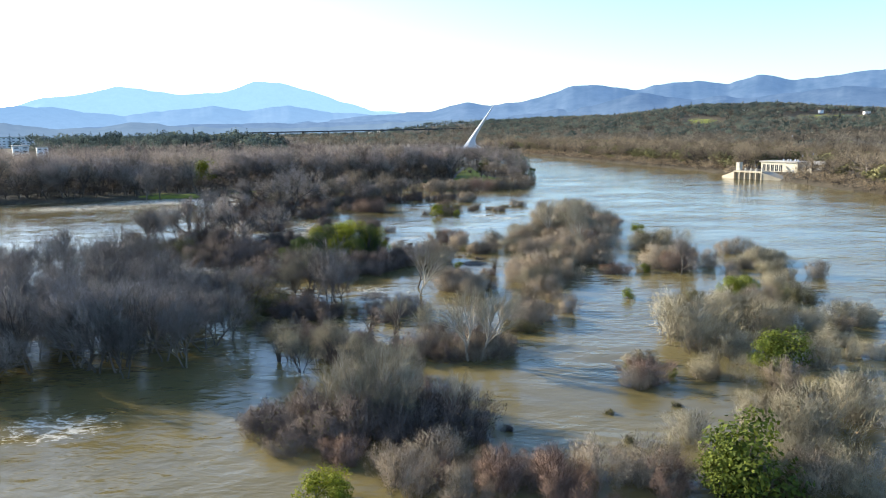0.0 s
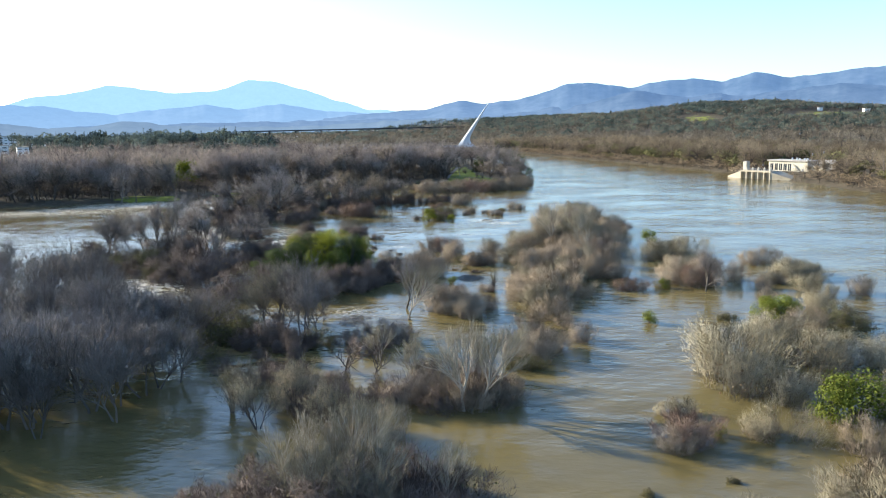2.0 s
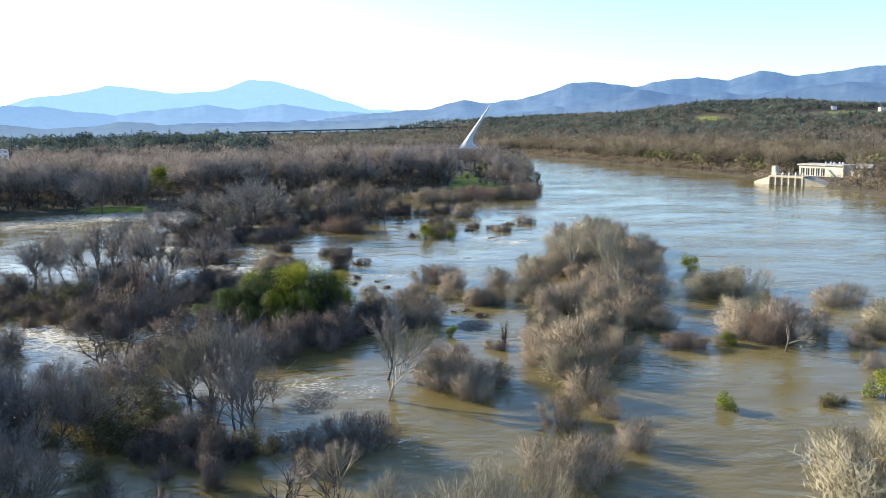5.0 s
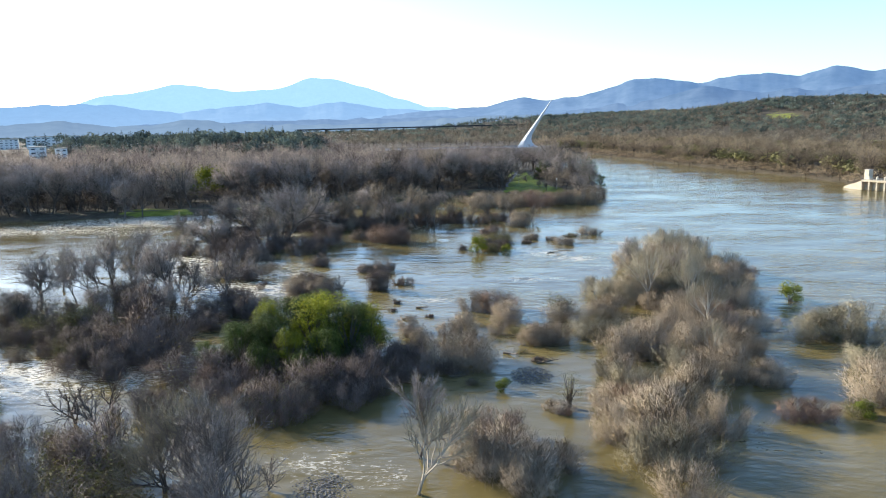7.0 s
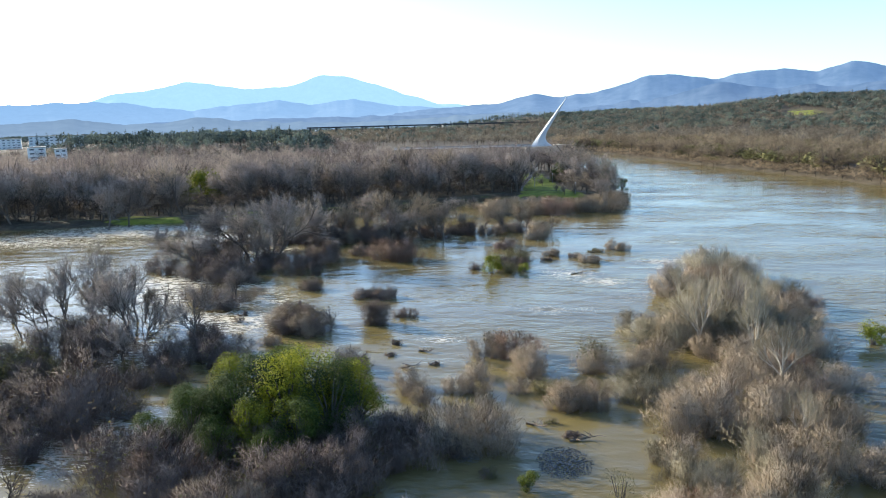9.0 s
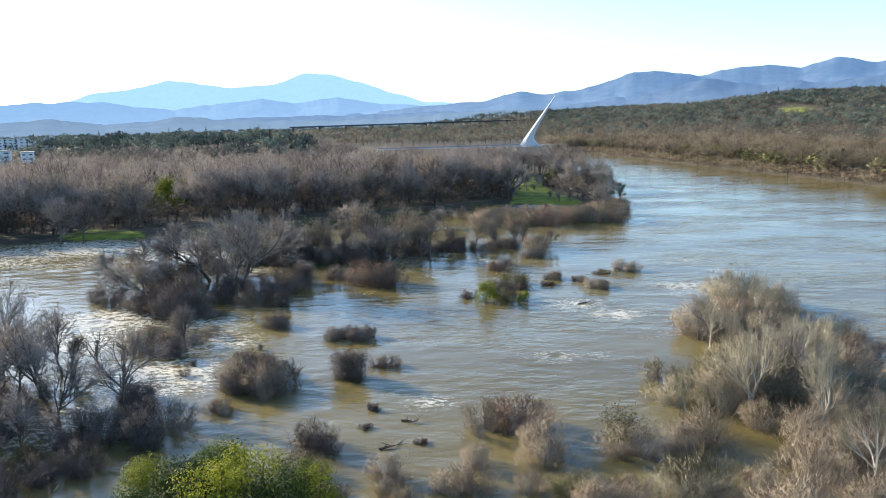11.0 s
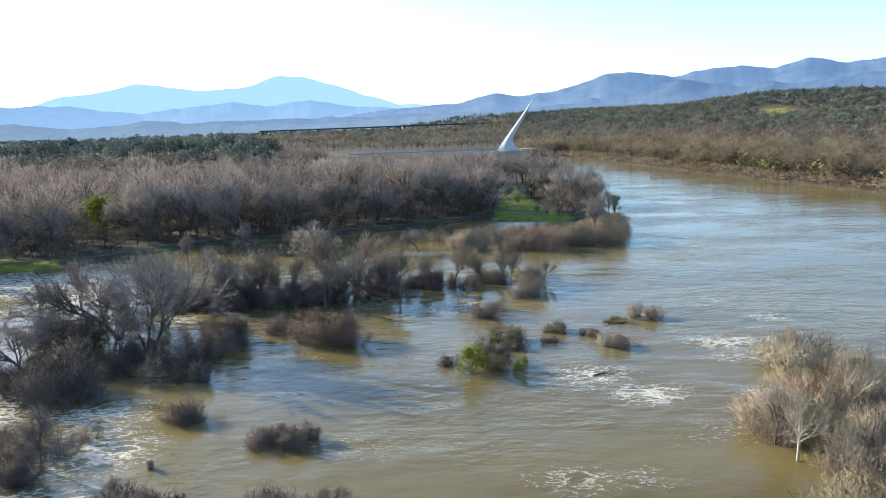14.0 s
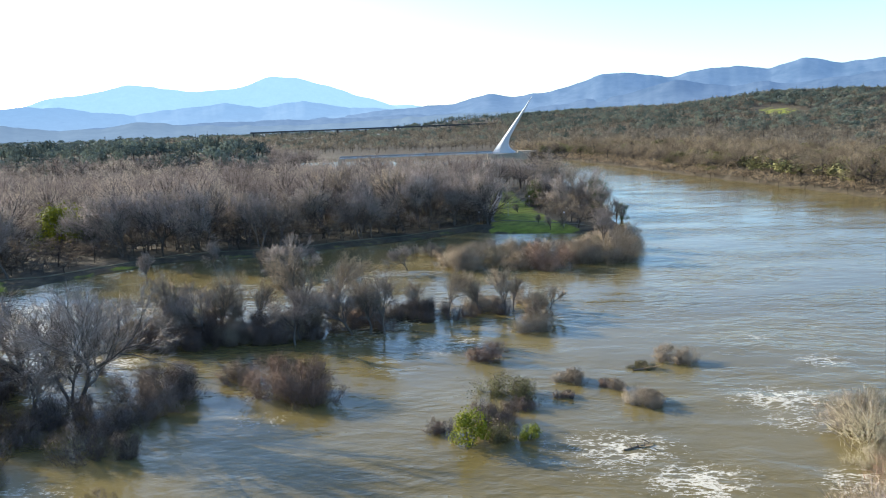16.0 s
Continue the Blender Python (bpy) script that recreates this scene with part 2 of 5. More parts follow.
def part(name, bm, material, parent, label=""):
    """Links a bmesh as one mesh object under a thing or a part."""
    me = bpy.data.meshes.new(name)
    bm.to_mesh(me)
    bm.free()
    me.materials.append(material)
    ob = new(name, me)
    ob.parent = parent
    return tagged(ob, label=label)


def box(bm, x0, y0, z0, x1, y1, z1, bevel=0.0):
    made = bmesh.ops.create_cube(bm, size=1.0)["verts"]
    for v in made:
        v.co = Vector(((x0 + x1) / 2 + v.co.x * (x1 - x0), (y0 + y1) / 2 + v.co.y * (y1 - y0), (z0 + z1) / 2 + v.co.z * (z1 - z0)))
    if bevel:
        edges = list({e for v in made for e in v.link_edges})
        bmesh.ops.bevel(bm, geom=edges, offset=bevel, segments=1, affect="EDGES")
    return bm


def rod(bm, p, q, r0, r1, sides=8):
    p, q = Vector(p), Vector(q)
    m = Matrix.Translation((p + q) / 2) @ (q - p).to_track_quat("Z", "Y").to_matrix().to_4x4()
    bmesh.ops.create_cone(bm, cap_ends=True, segments=sides, radius1=r0, radius2=r1, depth=(q - p).length, matrix=m)
    return bm


class Growth:
    """Collects wood (tapered tubes) and twigs or leaves (slivers) of one plant."""

    def __init__(self, seed):
        self.r = np.random.RandomState(seed)
        self.wood_v, self.wood_f, self.twig_v, self.twig_f, self.twig_n = [], [], [], [], []

    def tube(self, pts, radii, sides):
        ring = []
        for i, (p, rad) in enumerate(zip(pts, radii)):
            d = pts[min(i + 1, len(pts) - 1)] - pts[max(i - 1, 0)]
            d = d / (np.linalg.norm(d) + 1e-9)
            u = np.cross(d, (0.31, 0.95, 0.1))
            u /= np.linalg.norm(u) + 1e-9
            w = np.cross(d, u)
            start = len(self.wood_v)
            for k in range(sides):
                a = 2 * math.pi * k / sides
                self.wood_v.append(p + rad * (u * math.cos(a) + w * math.sin(a)))
            ring.append(start)
        for a, b in zip(ring, ring[1:]):
            for k in range(sides):
                j = (k + 1) % sides
                self.wood_f.append((a + k, a + j, b + j, b + k))

    def sliver(self, p, d, width, face=None, loose=0.6):
        u = np.cross(d, self.r.normal(size=3) if face is None else face / (np.linalg.norm(face) + 1e-9) + self.r.normal(size=3) * loose)
        u *= width / 2 / (np.linalg.norm(u) + 1e-9)
        i = len(self.twig_v)
        self.twig_v += [p - u, p + u, p + d]
        self.twig_n += [np.zeros(3) if face is None else face] * 3
        self.twig_f.append((i, i + 1, i + 2))

    def leaf(self, p, d, size):
        d = d / (np.linalg.norm(d) + 1e-9)
        u = np.cross(d, self.r.normal(size=3))
        u /= np.linalg.norm(u) + 1e-9
        w = np.cross(d, u)
        a, b = size * self.r.uniform(0.7, 1.3), size * self.r.uniform(0.4, 0.7)
        i = len(self.twig_v)
        self.twig_v += [p - u * a / 2, p - w * b / 2, p + u * a / 2 + d * size * 0.15, p + w * b / 2]
        self.twig_n += [d] * 4
        self.twig_f.append((i, i + 1, i + 2, i + 3))

    def aim(self, d, angle):
        """A direction at about that angle from d, in any turn round it."""
        u = np.cross(d, self.r.normal(size=3))
        u /= np.linalg.norm(u) + 1e-9
        return d * math.cos(angle) + u * math.sin(angle)

    def branch(self, p, d, length, radius, level, top, lift, fine, width, spread=1.0):
        """One limb with its limbs; at the last level the fine twigs."""
        n = 4 if level < 2 else 3
        pts, dirs, q = [p], [d], p
        for i in range(n):
            d = d + self.r.normal(size=3) * 0.14 + np.array((0, 0, lift))
            d /= np.linalg.norm(d)
            q = q + d * length / n
            pts.append(q)
            dirs.append(d)
        self.tube(pts, np.linspace(radius, radius * 0.45, n + 1), (6, 5, 4, 3, 3)[level])
        if level == top:
            for _ in range(int(fine * 1.6)):
                i = self.r.randint(0, n) + 1
                f = self.r.rand()
                base = pts[i - 1] * (1 - f) + pts[i] * f
                self.sliver(base, self.aim(dirs[i], self.r.uniform(0.2, 1.0)) * length * self.r.uniform(0.3, 0.75), width * 0.75)
            self.sliver(pts[-1], dirs[-1] * length * 0.5, width)
            return
        kids = (5, 5, 4, 4)[level]
        for k in range(kids):
            start = 0.5 if level == 0 else 0.35
            at = start + (1 - start) * (k + self.r.rand() * 0.6) / kids
            i = min(int(at * n), n - 1)
            f = at * n - i
            base = pts[i] * (1 - f) + pts[i + 1] * f
            self.branch(base, self.aim(dirs[i], self.r.uniform(0.4, 1.0) * spread), length * self.r.uniform(0.55, 0.8), radius * (0.62 - 0.18 * at), level + 1, top, lift, fine, width, spread)
        self.branch(pts[-1], dirs[-1], length * 0.6, radius * 0.45, level + 1, top, lift, fine, width, spread)


def outward(g, heart, mix, scale=1.0):
    """Points, faces and normals of a crown: the sprays are turned outwards, and shade as one rounded mass with some play of their own."""
    v, n, f = np.array(g.twig_v) * scale, np.array(g.twig_n), np.array(g.twig_f)
    own = np.cross(v[f[:, 1]] - v[f[:, 0]], v[f[:, 2]] - v[f[:, 0]])
    n = np.where(np.linalg.norm(n, axis=1, keepdims=True) < 1e-6, v - np.asarray(heart), n)
    n = n / (np.linalg.norm(n, axis=1, keepdims=True) + 1e-9)
    back = (own * n[f].mean(1)).sum(1) < 0
    f[back], own[back] = f[back][:, ::-1], -own[back]
    own /= np.linalg.norm(own, axis=1, keepdims=True) + 1e-12
    play = np.zeros_like(n)
    for k in range(f.shape[1]):
        np.add.at(play, f[:, k], own)
    n = mix * n + (1 - mix) * play / (np.linalg.norm(play, axis=1, keepdims=True) + 1e-12)
    return v, f, n / (np.linalg.norm(n, axis=1, keepdims=True) + 1e-9)


def crown(name, g, material, parent, heart, mix=0.6, scale=1.0):
    v, f, n = outward(g, heart, mix, scale)
    ob = mesh_object(name, v, f.tolist(), [material], parent, smooth=True)
    ob.data.normals_split_custom_set_from_vertices(n.tolist())
    return tagged(ob, kind="stuff")


def bare_tree(name, seed, height, bark, twig, stems=1, fine=14, width=0.06, top=3, lean=0.12, bole=0.44, lift=0.05, spread=1.0, label="", group="bare riverside trees"):
    """A leafless deciduous tree: a tapered trunk or trunks with limbs, and a crown of fine twigs."""
    g = Growth(seed)
    for s in range(stems):
        a = g.r.uniform(0, 6.28)
        tilt = lean if stems == 1 else 0.32
        d = np.array((math.cos(a) * tilt, math.sin(a) * tilt, 1.0))
        d /= np.linalg.norm(d)
        foot = np.array((math.cos(a) * 0.25 * (stems > 1), math.sin(a) * 0.25 * (stems > 1), -1.2))
        g.branch(foot, d, height * bole * g.r.uniform(0.85, 1.1), height * 0.022 / stems ** 0.4, 0, top, lift, fine, width, spread)
    v = np.array(g.wood_v + g.twig_v)
    s = height / v[:, 2].max()
    root = new(name)
    root.empty_display_size = 0.3
    mesh_object("trunk", np.array(g.wood_v) * s, g.wood_f, [bark], root)
    crown("crown", g, twig, root, (0, 0, height * 0.5), 0.45, s)
    return tagged(root, label, "tree", group)


def shrub(name, seed, twig, height=4.0, wide=1.55, stems=60, fine=4200, width=0.024, leaves=0, leaf_mat=None, label="", group="flooded shrubs"):
    """A many-stemmed thicket shrub: stems fanning out of the water into an uneven dome of fine twigs, with some leaves left on."""
    g = Growth(seed)
    leaf = Growth(seed + 1)
    half = height * wide / 2
    lumps = [(g.r.uniform(0, 6.28), g.r.uniform(0.0, 0.75), g.r.uniform(0.6, 1.0)) for _ in range(7)]
    tops = []
    for k in range(stems):
        a, rr, tall = lumps[k % 7]
        a, rr = a + g.r.normal() * 0.5, min(1.0, rr + abs(g.r.normal()) * 0.22)
        out = np.array((math.cos(a), math.sin(a), 0.0))
        p = out * rr * half * 0.55 + np.array((0, 0, -0.6))
        tip = out * rr * half * 0.95 + np.array((0, 0, height * tall * (1 - 0.55 * rr * rr) * g.r.uniform(0.7, 1.0)))
        q = p * 0.5 + tip * 0.5 + g.r.normal(size=3) * 0.12 * height * 0.4
        g.tube([p, q, tip], [width * 0.7, width * 0.42, width * 0.1], 3)
        tops.append((p, q, tip, out))
    for k in range(fine):
        p, q, tip, out = tops[g.r.randint(stems)]
        f = 1 - 0.9 * g.r.rand() ** 1.6
        base = (p + (q - p) * f * 2 if f < 0.5 else q + (tip - q) * (f * 2 - 1)) + g.r.normal(size=3) * height * 0.05
        base[2] = max(base[2], 0.02)
        d = out * g.r.uniform(-0.2, 0.7) + np.array((0, 0, g.r.uniform(0.3, 1.2))) + g.r.normal(size=3) * 0.35
        d /= np.linalg.norm(d)
        g.sliver(base, d * height * g.r.uniform(0.08, 0.22), width * g.r.uniform(0.6, 1.1), base - np.array((0, 0, height * 0.1)))
    for k in range(leaves):
        p, q, tip, out = tops[g.r.randint(stems)]
        f = g.r.uniform(0.1, 1.0)
        base = p + (tip - p) * f + g.r.normal(size=3) * height * 0.07
        base[2] = max(base[2], 0.05)
        leaf.leaf(base, g.r.normal(size=3) + out + np.array((0, 0, 0.6)), 0.2)
    root = new(name)
    root.empty_display_size = 0.3
    tagged(mesh_object("wood", g.wood_v, g.wood_f, [TWIG_DARK], root), kind="stuff")
    crown("crown", g, twig, root, (0, 0, 0), 0.6)
    if leaves:
        crown("foliage", leaf, leaf_mat, root, (0, 0, 0), 0.5)
    return tagged(root, label, "shrub", group)


def leafy(name, seed, leaf_mat, height=4.0, wide=1.0, lobes=9, count=150, size=0.22, trunk=0.25, fat=1.0, bark=None, label="", group="evergreen bushes", category="bush"):
    """An evergreen bush or tree: stems, limbs and an uneven crown of leaf sprays in lobes with gaps between."""
    g = Growth(seed)
    crown_base = height * trunk
    for k in range(lobes):
        a = 6.28 * (k + g.r.rand()) / lobes * 2.4
        up = g.r.uniform(0.0, 1.0)
        reach = height * 0.5 * wide * math.sqrt(max(0.05, 1 - (up * 0.95) ** 2)) * g.r.uniform(0.45, 0.85)
        c = np.array((math.cos(a) * reach, math.sin(a) * reach, crown_base + (height - crown_base) * (0.02 + 0.83 * up)))
        rad = height * g.r.uniform(0.14, 0.24) * (0.7 + 0.3 * wide) * fat
        mid = np.array((c[0] * 0.35, c[1] * 0.35, c[2] * 0.5))
        g.tube([np.array((c[0] * 0.08, c[1] * 0.08, -0.8)), mid, c], [height * 0.018, height * 0.012, height * 0.004], 4)
        for _ in range(count):
            d = g.r.normal(size=3)
            d /= np.linalg.norm(d)
            spot = c + d * rad * g.r.uniform(0.55, 1.12) * np.array((1, 1, 0.85))
            if spot[2] > 0.02:
                g.leaf(spot, d + np.array((0, 0, 0.5)) + g.r.normal(size=3) * 0.5, size)
    root = new(name)
    root.empty_display_size = 0.3
    mesh_object("wood" if trunk < 0.2 else "trunk", g.wood_v, g.wood_f, [bark or BARK], root)
    crown("crown", g, leaf_mat, root, (0, 0, height * 0.4), 0.65)
    return tagged(root, label, category, group)

# ---- land, water and distance ----
LEFT_SHORE = [(-5000, 1350), (-800, 1090), (-200, 945), (-60, 880), (20, 800), (58, 700), (66, 600), (62, 520), (54, 462), (36, 462), (8, 468), (0, 474),
              (-27, 455), (-46, 447), (-62, 437), (-81, 434), (-99, 430), (-112, 416), (-126, 396), (-158, 386), (-196, 379), (-300, 370), (-900, 300), (-5000, 100)]
RIGHT_SHORE = [(260, -400), (232, 0), (212, 200), (202, 329), (199, 360), (198, 405), (196, 424), (190, 436), (181, 456), (188, 492), (184, 522), (166, 600), (142, 689), (123, 780), (95, 894), (60, 925),
               (10, 962), (-200, 1040), (-800, 1200), (-5000, 1470), (-5000, 4990), (5000, 4990), (5000, -400)]
RIDGE = [(140, 2200, 40), (400, 1900, 42), (500, 1700, 40), (560, 1480, 52), (640, 1420, 50), (640, 1300, 34), (760, 1150, 36), (900, 900, 34), (1000, 500, 32)]


def inside(px, py, poly):
    hit = np.zeros(px.shape, dtype=bool)
    for (x0, y0), (x1, y1) in zip(poly, poly[1:] + poly[:1]):
        cross = ((y0 > py) != (y1 > py)) & (px < (x1 - x0) * (py - y0) / ((y1 - y0) or 1e-9) + x0)
        hit ^= cross
    return hit


def edge_distance(px, py, poly, closed=False):
    best = np.full(px.shape, 1e9)
    for (x0, y0), (x1, y1) in zip(poly, poly[1:] + (poly[:1] if closed else [])):
        dx, dy = x1 - x0, y1 - y0
        t = np.clip(((px - x0) * dx + (py - y0) * dy) / (dx * dx + dy * dy), 0, 1)
        best = np.minimum(best, np.hypot(px - x0 - t * dx, py - y0 - t * dy))
    return best


def lattice(px, py, seed):
    """Smooth value noise on whole-number cells, -1 to 1."""
    ix, iy = np.floor(px).astype(int), np.floor(py).astype(int)
    fx, fy = px - ix, py - iy
    fx, fy = fx * fx * (3 - 2 * fx), fy * fy * (3 - 2 * fy)

    def cell(i, j):
        k = np.sin(i * 127.1 + j * 311.7 + seed * 74.7) * 43758.5453
        return (k - np.floor(k)) * 2 - 1
    return (cell(ix, iy) * (1 - fx) + cell(ix + 1, iy) * fx) * (1 - fy) + (cell(ix, iy + 1) * (1 - fx) + cell(ix + 1, iy + 1) * fx) * fy


def rolling(px, py, scale, seed, octaves=4):
    total, amp = 0, 1.0
    for o in range(octaves):
        total = total + amp * lattice(px / scale * 2 ** o, py / scale * 2 ** o, seed + o)
        amp *= 0.5
    return total


def ground_height(px, py):
    left, right = inside(px, py, LEFT_SHORE + [(-5000, 100)]), inside(px, py, RIGHT_SHORE)
    dl, dr = edge_distance(px, py, LEFT_SHORE), edge_distance(px, py, RIGHT_SHORE[:20])
    z = np.full(px.shape, -1.6)
    z = np.where(left, 0.35 + np.minimum(dl * 0.12, 1.3) + np.clip((dl - 300) * 0.03, 0, 4) + 17 * np.clip((py - 690) / 150, 0, 1) * np.clip((-0.16 * py - px) / 90, 0, 1) * np.clip((px + 1100) / 300, 0, 1), z)
    zr = 0.3 + np.minimum(dr * 0.25, 3.2) + np.clip((dr - 60) * 0.012, 0, 8)
    ridge = np.zeros(px.shape)
    for (x0, y0, h0), (x1, y1, h1) in zip(RIDGE, RIDGE[1:]):
        dx, dy = x1 - x0, y1 - y0
        t = np.clip(((px - x0) * dx + (py - y0) * dy) / (dx * dx + dy * dy), 0, 1)
        d = np.hypot(px - x0 - t * dx, py - y0 - t * dy)
        ridge = np.maximum(ridge, (h0 + (h1 - h0) * t) * np.exp(-(d / 330) ** 2))
    zr = zr + np.clip(ridge - 8, 0, None) * np.clip(dr / 200, 0, 1)
    zr = zr + rolling(px, py, 160, 3) * np.clip((dr - 60) / 150, 0, 1) * 3.0
    z = np.where(right & (py > -390), zr, z)
    behind = np.clip((-140 - py) * 0.05, -3, 4)
    puddle = 2.6 * np.exp(-(((px - 5) / 4.5) ** 2 + ((py - 497) / 10) ** 2))
    return np.maximum(z, np.where(py < -100, behind, -9)) + rolling(px, py, 24, 9, 3) * 0.12 - puddle


def axis(stops):
    out = [stops[0][0]]
    for (a, step), (b, _) in zip(stops, stops[1:]):
        out += list(np.linspace(a, b, max(2, int(round((b - a) / step)) + 1))[1:])
    return np.array(out)


gx = axis([(-4900, 350), (-1200, 60), (-420, 14), (-180, 5), (90, 6), (260, 14), (700, 50), (1400, 350), (4900, 1)])
gy = axis([(-1500, 200), (-300, 40), (20, 14), (360, 4), (640, 12), (1100, 28), (2200, 200), (4950, 1)])
GX, GY = np.meshgrid(gx, gy)
GZ = ground_height(GX, GY)
nx, ny = len(gx), len(gy)
quads = [(j * nx + i, j * nx + i + 1, (j + 1) * nx + i + 1, (j + 1) * nx + i) for j in range(ny - 1) for i in range(nx - 1)]
ground = mesh_object("ground", np.stack([GX.ravel(), GY.ravel(), GZ.ravel()], 1), quads, [ground_material()], smooth=True)
tagged(ground, "brown leaf-littered river plain with grassy patches", "ground", kind="structure")
LAWN = [(8, 470), (41, 458), (31, 490), (25, 555), (24, 606), (13, 606), (9, 510)]
BANK_LAWN = [(-162, 390), (-146, 386), (-127, 391), (-136, 402), (-158, 405)]
grass = np.zeros(GX.shape)
for poly in (LAWN, BANK_LAWN):
    d = edge_distance(GX, GY, poly, True)
    grass = np.maximum(grass, np.where(inside(GX, GY, poly), np.clip(0.55 + d / 14, 0, 1), np.clip(0.5 - d / 10, 0, 1)))
dl = edge_distance(GX, GY, LEFT_SHORE[11:20])
grass = np.maximum(grass, np.where(inside(GX, GY, LEFT_SHORE + [(-5000, 100)]), np.clip(0.52 - dl / 14, 0, 1), 0))
hill_grass = 0.62 * np.exp(-(((GX - 452) / 34) ** 2 + ((GY - 1285) / 70) ** 2)) + 0.66 * np.exp(-(((GX - 640) / 90) ** 2 + ((GY - 1210) / 80) ** 2)) + 0.8 * np.exp(-(((GX - 420) / 70) ** 2 + ((GY - 860) / 40) ** 2))
grass = np.maximum(grass, hill_grass)
att = ground.data.attributes.new("grass", "FLOAT", "POINT")
att.data.foreach_set("value", grass.ravel().astype(np.float32))

# rapids, and sun glint painted white along with them: x, y, reach, strength
RAPIDS_GLINT = [(17, 288, 7, 1.0), (24, 279, 6, 1.1), (44, 303, 7, 1.0), (42, 295, 6, 0.8), (42, 278, 5, 1.0), (51, 333, 3, 0.9), (57, 319, 5, 0.9), (-7, 334, 8, 1.0),
          (-24, 349, 12, 0.9), (-72, 327, 10, 0.9), (43, 303, 9, 0.8), (-10, 233, 4, 1.0), (9, 253, 6, 0.8), (13, 289, 8, 0.7), (-130, 369, 20, 1.15),
          (-76, 267, 14, 1.1), (-56, 263, 10, 1.05), (-55, 244, 12, 1.1), (-23, 340, 12, 0.7), (18, 253, 5, 0.7), (-83, 279, 12, 1.1), (-55, 188, 12, 1.0)]
RAPIDS_GLINT += [(-150, 372, 22, 1.35), (-120, 377, 14, 1.3), (-98, 352, 13, 1.15), (-60, 225, 10, 1.1), (-51, 194, 9, 1.0), (-67, 185, 14, 1.05), (-165, 350, 26, 1.1), (-128, 340, 18, 0.7), (16, 285, 10, 0.7), (-59, 275, 10, 0.8), (-10, 155, 6, 0.7), (-17, 157, 7, 0.75),
           (-47, 84, 6, 0.95), (-17, 263, 10, 0.6), (-33, 300, 7, 0.6), (-150, 375, 16, 1.0), (60, 300, 10, 0.6), (30, 265, 10, 0.6)]
wx = axis([(-4900, 500), (-400, 40), (-140, 1.1), (75, 3.5), (250, 60), (600, 500), (4900, 1)])
wy = axis([(-1500, 150), (0, 12), (50, 1.1), (360, 3.5), (520, 12), (1100, 200), (4900, 1)])
WX, WY = np.meshgrid(wx, wy)
foam_glint = np.zeros(WX.shape)
for x, y, r, s in RAPIDS_GLINT:
    # stronger on the left: sun glint there is painted as extra white
    foam_glint = np.maximum(foam_glint, (0.86 if x < -40 else 0.72) * s * np.exp(-(((WX - x) / (1.45 * r)) ** 2 + ((WY - y) / r) ** 2)))
near = np.clip(1 - (np.hypot(WX + 20, WY - 220) - 170) / 80, 0, 1)
WZ = near * (0.05 * rolling(WX, WY, 9, 5, 3) + foam_glint * (0.22 * rolling(WX * 0.7, WY * 1.4, 3.4, 8, 3) + 0.10))
nx, ny = len(wx), len(wy)
quads = [(j * nx + i, j * nx + i + 1, (j + 1) * nx + i + 1, (j + 1) * nx + i) for j in range(ny - 1) for i in range(nx - 1)]
water = mesh_object("water", np.stack([WX.ravel(), WY.ravel(), WZ.ravel()], 1), quads, [water_material()], smooth=True)
tagged(water, "muddy brown flooded river with ripples, white rapids and painted sun glint", "water", kind="structure")
att = water.data.attributes.new("foam_glint", "FLOAT", "POINT")
att.data.foreach_set("value", foam_glint.ravel().astype(np.float32))
POOL = [(-104, 424), (-75, 447), (-12, 469), (-11, 428), (-41, 394), (-74, 391)]
calm = 0.05 * np.where(inside(WX, WY, POOL), 1.0, np.clip(1 - edge_distance(WX, WY, POOL, True) / 8, 0, 1))
att = water.data.attributes.new("calm", "FLOAT", "POINT")
att.data.foreach_set("value", calm.ravel().astype(np.float32))


def mountains(name, peaks, reach, depth, material, rough, seed, label):
    """A range as a folded slope below a skyline given by (bearing, elevation) of its tops, as seen from mid-walk."""
    b = np.arange(-70, 70.01, 0.125)
    el = np.interp(b, [p[0] for p in peaks], [p[1] for p in peaks])
    el = np.convolve(np.pad(el, 4, mode="edge"), np.hanning(11)[1:-1] / np.hanning(11).sum(), mode="valid")
    el = el + rough * rolling(b * 1.0, b * 0 + seed, 1.3, seed, 5)
    rows, verts = 14, []
    for k in range(rows):
        f = k / (rows - 1)
        dist = reach - depth * f
        fold = rolling(b * 0.5 + f * 4.0, b * 0.12 - f * 2.6 + seed, 1.0, seed + 20, 3) * math.sin(math.pi * min(f * 1.15, 1)) * 0.07
        drop = (1 - f) ** 1.25
        h = (38 + reach * np.tan(np.radians(np.clip(el, 0.02, 9)))) * np.clip(drop + fold * drop ** 0.4, 0, 1.0) - 12 * f
        rad = np.radians(b)
        verts += list(zip(np.sin(rad) * dist, 100 + np.cos(rad) * dist, h))
    n = len(b)
    faces = [(k * n + i, (k + 1) * n + i, (k + 1) * n + i + 1, k * n + i + 1) for k in range(rows - 1) for i in range(n - 1)]
    return tagged(mesh_object(name, verts, faces, [material], smooth=True), label, "mountains", kind="structure")


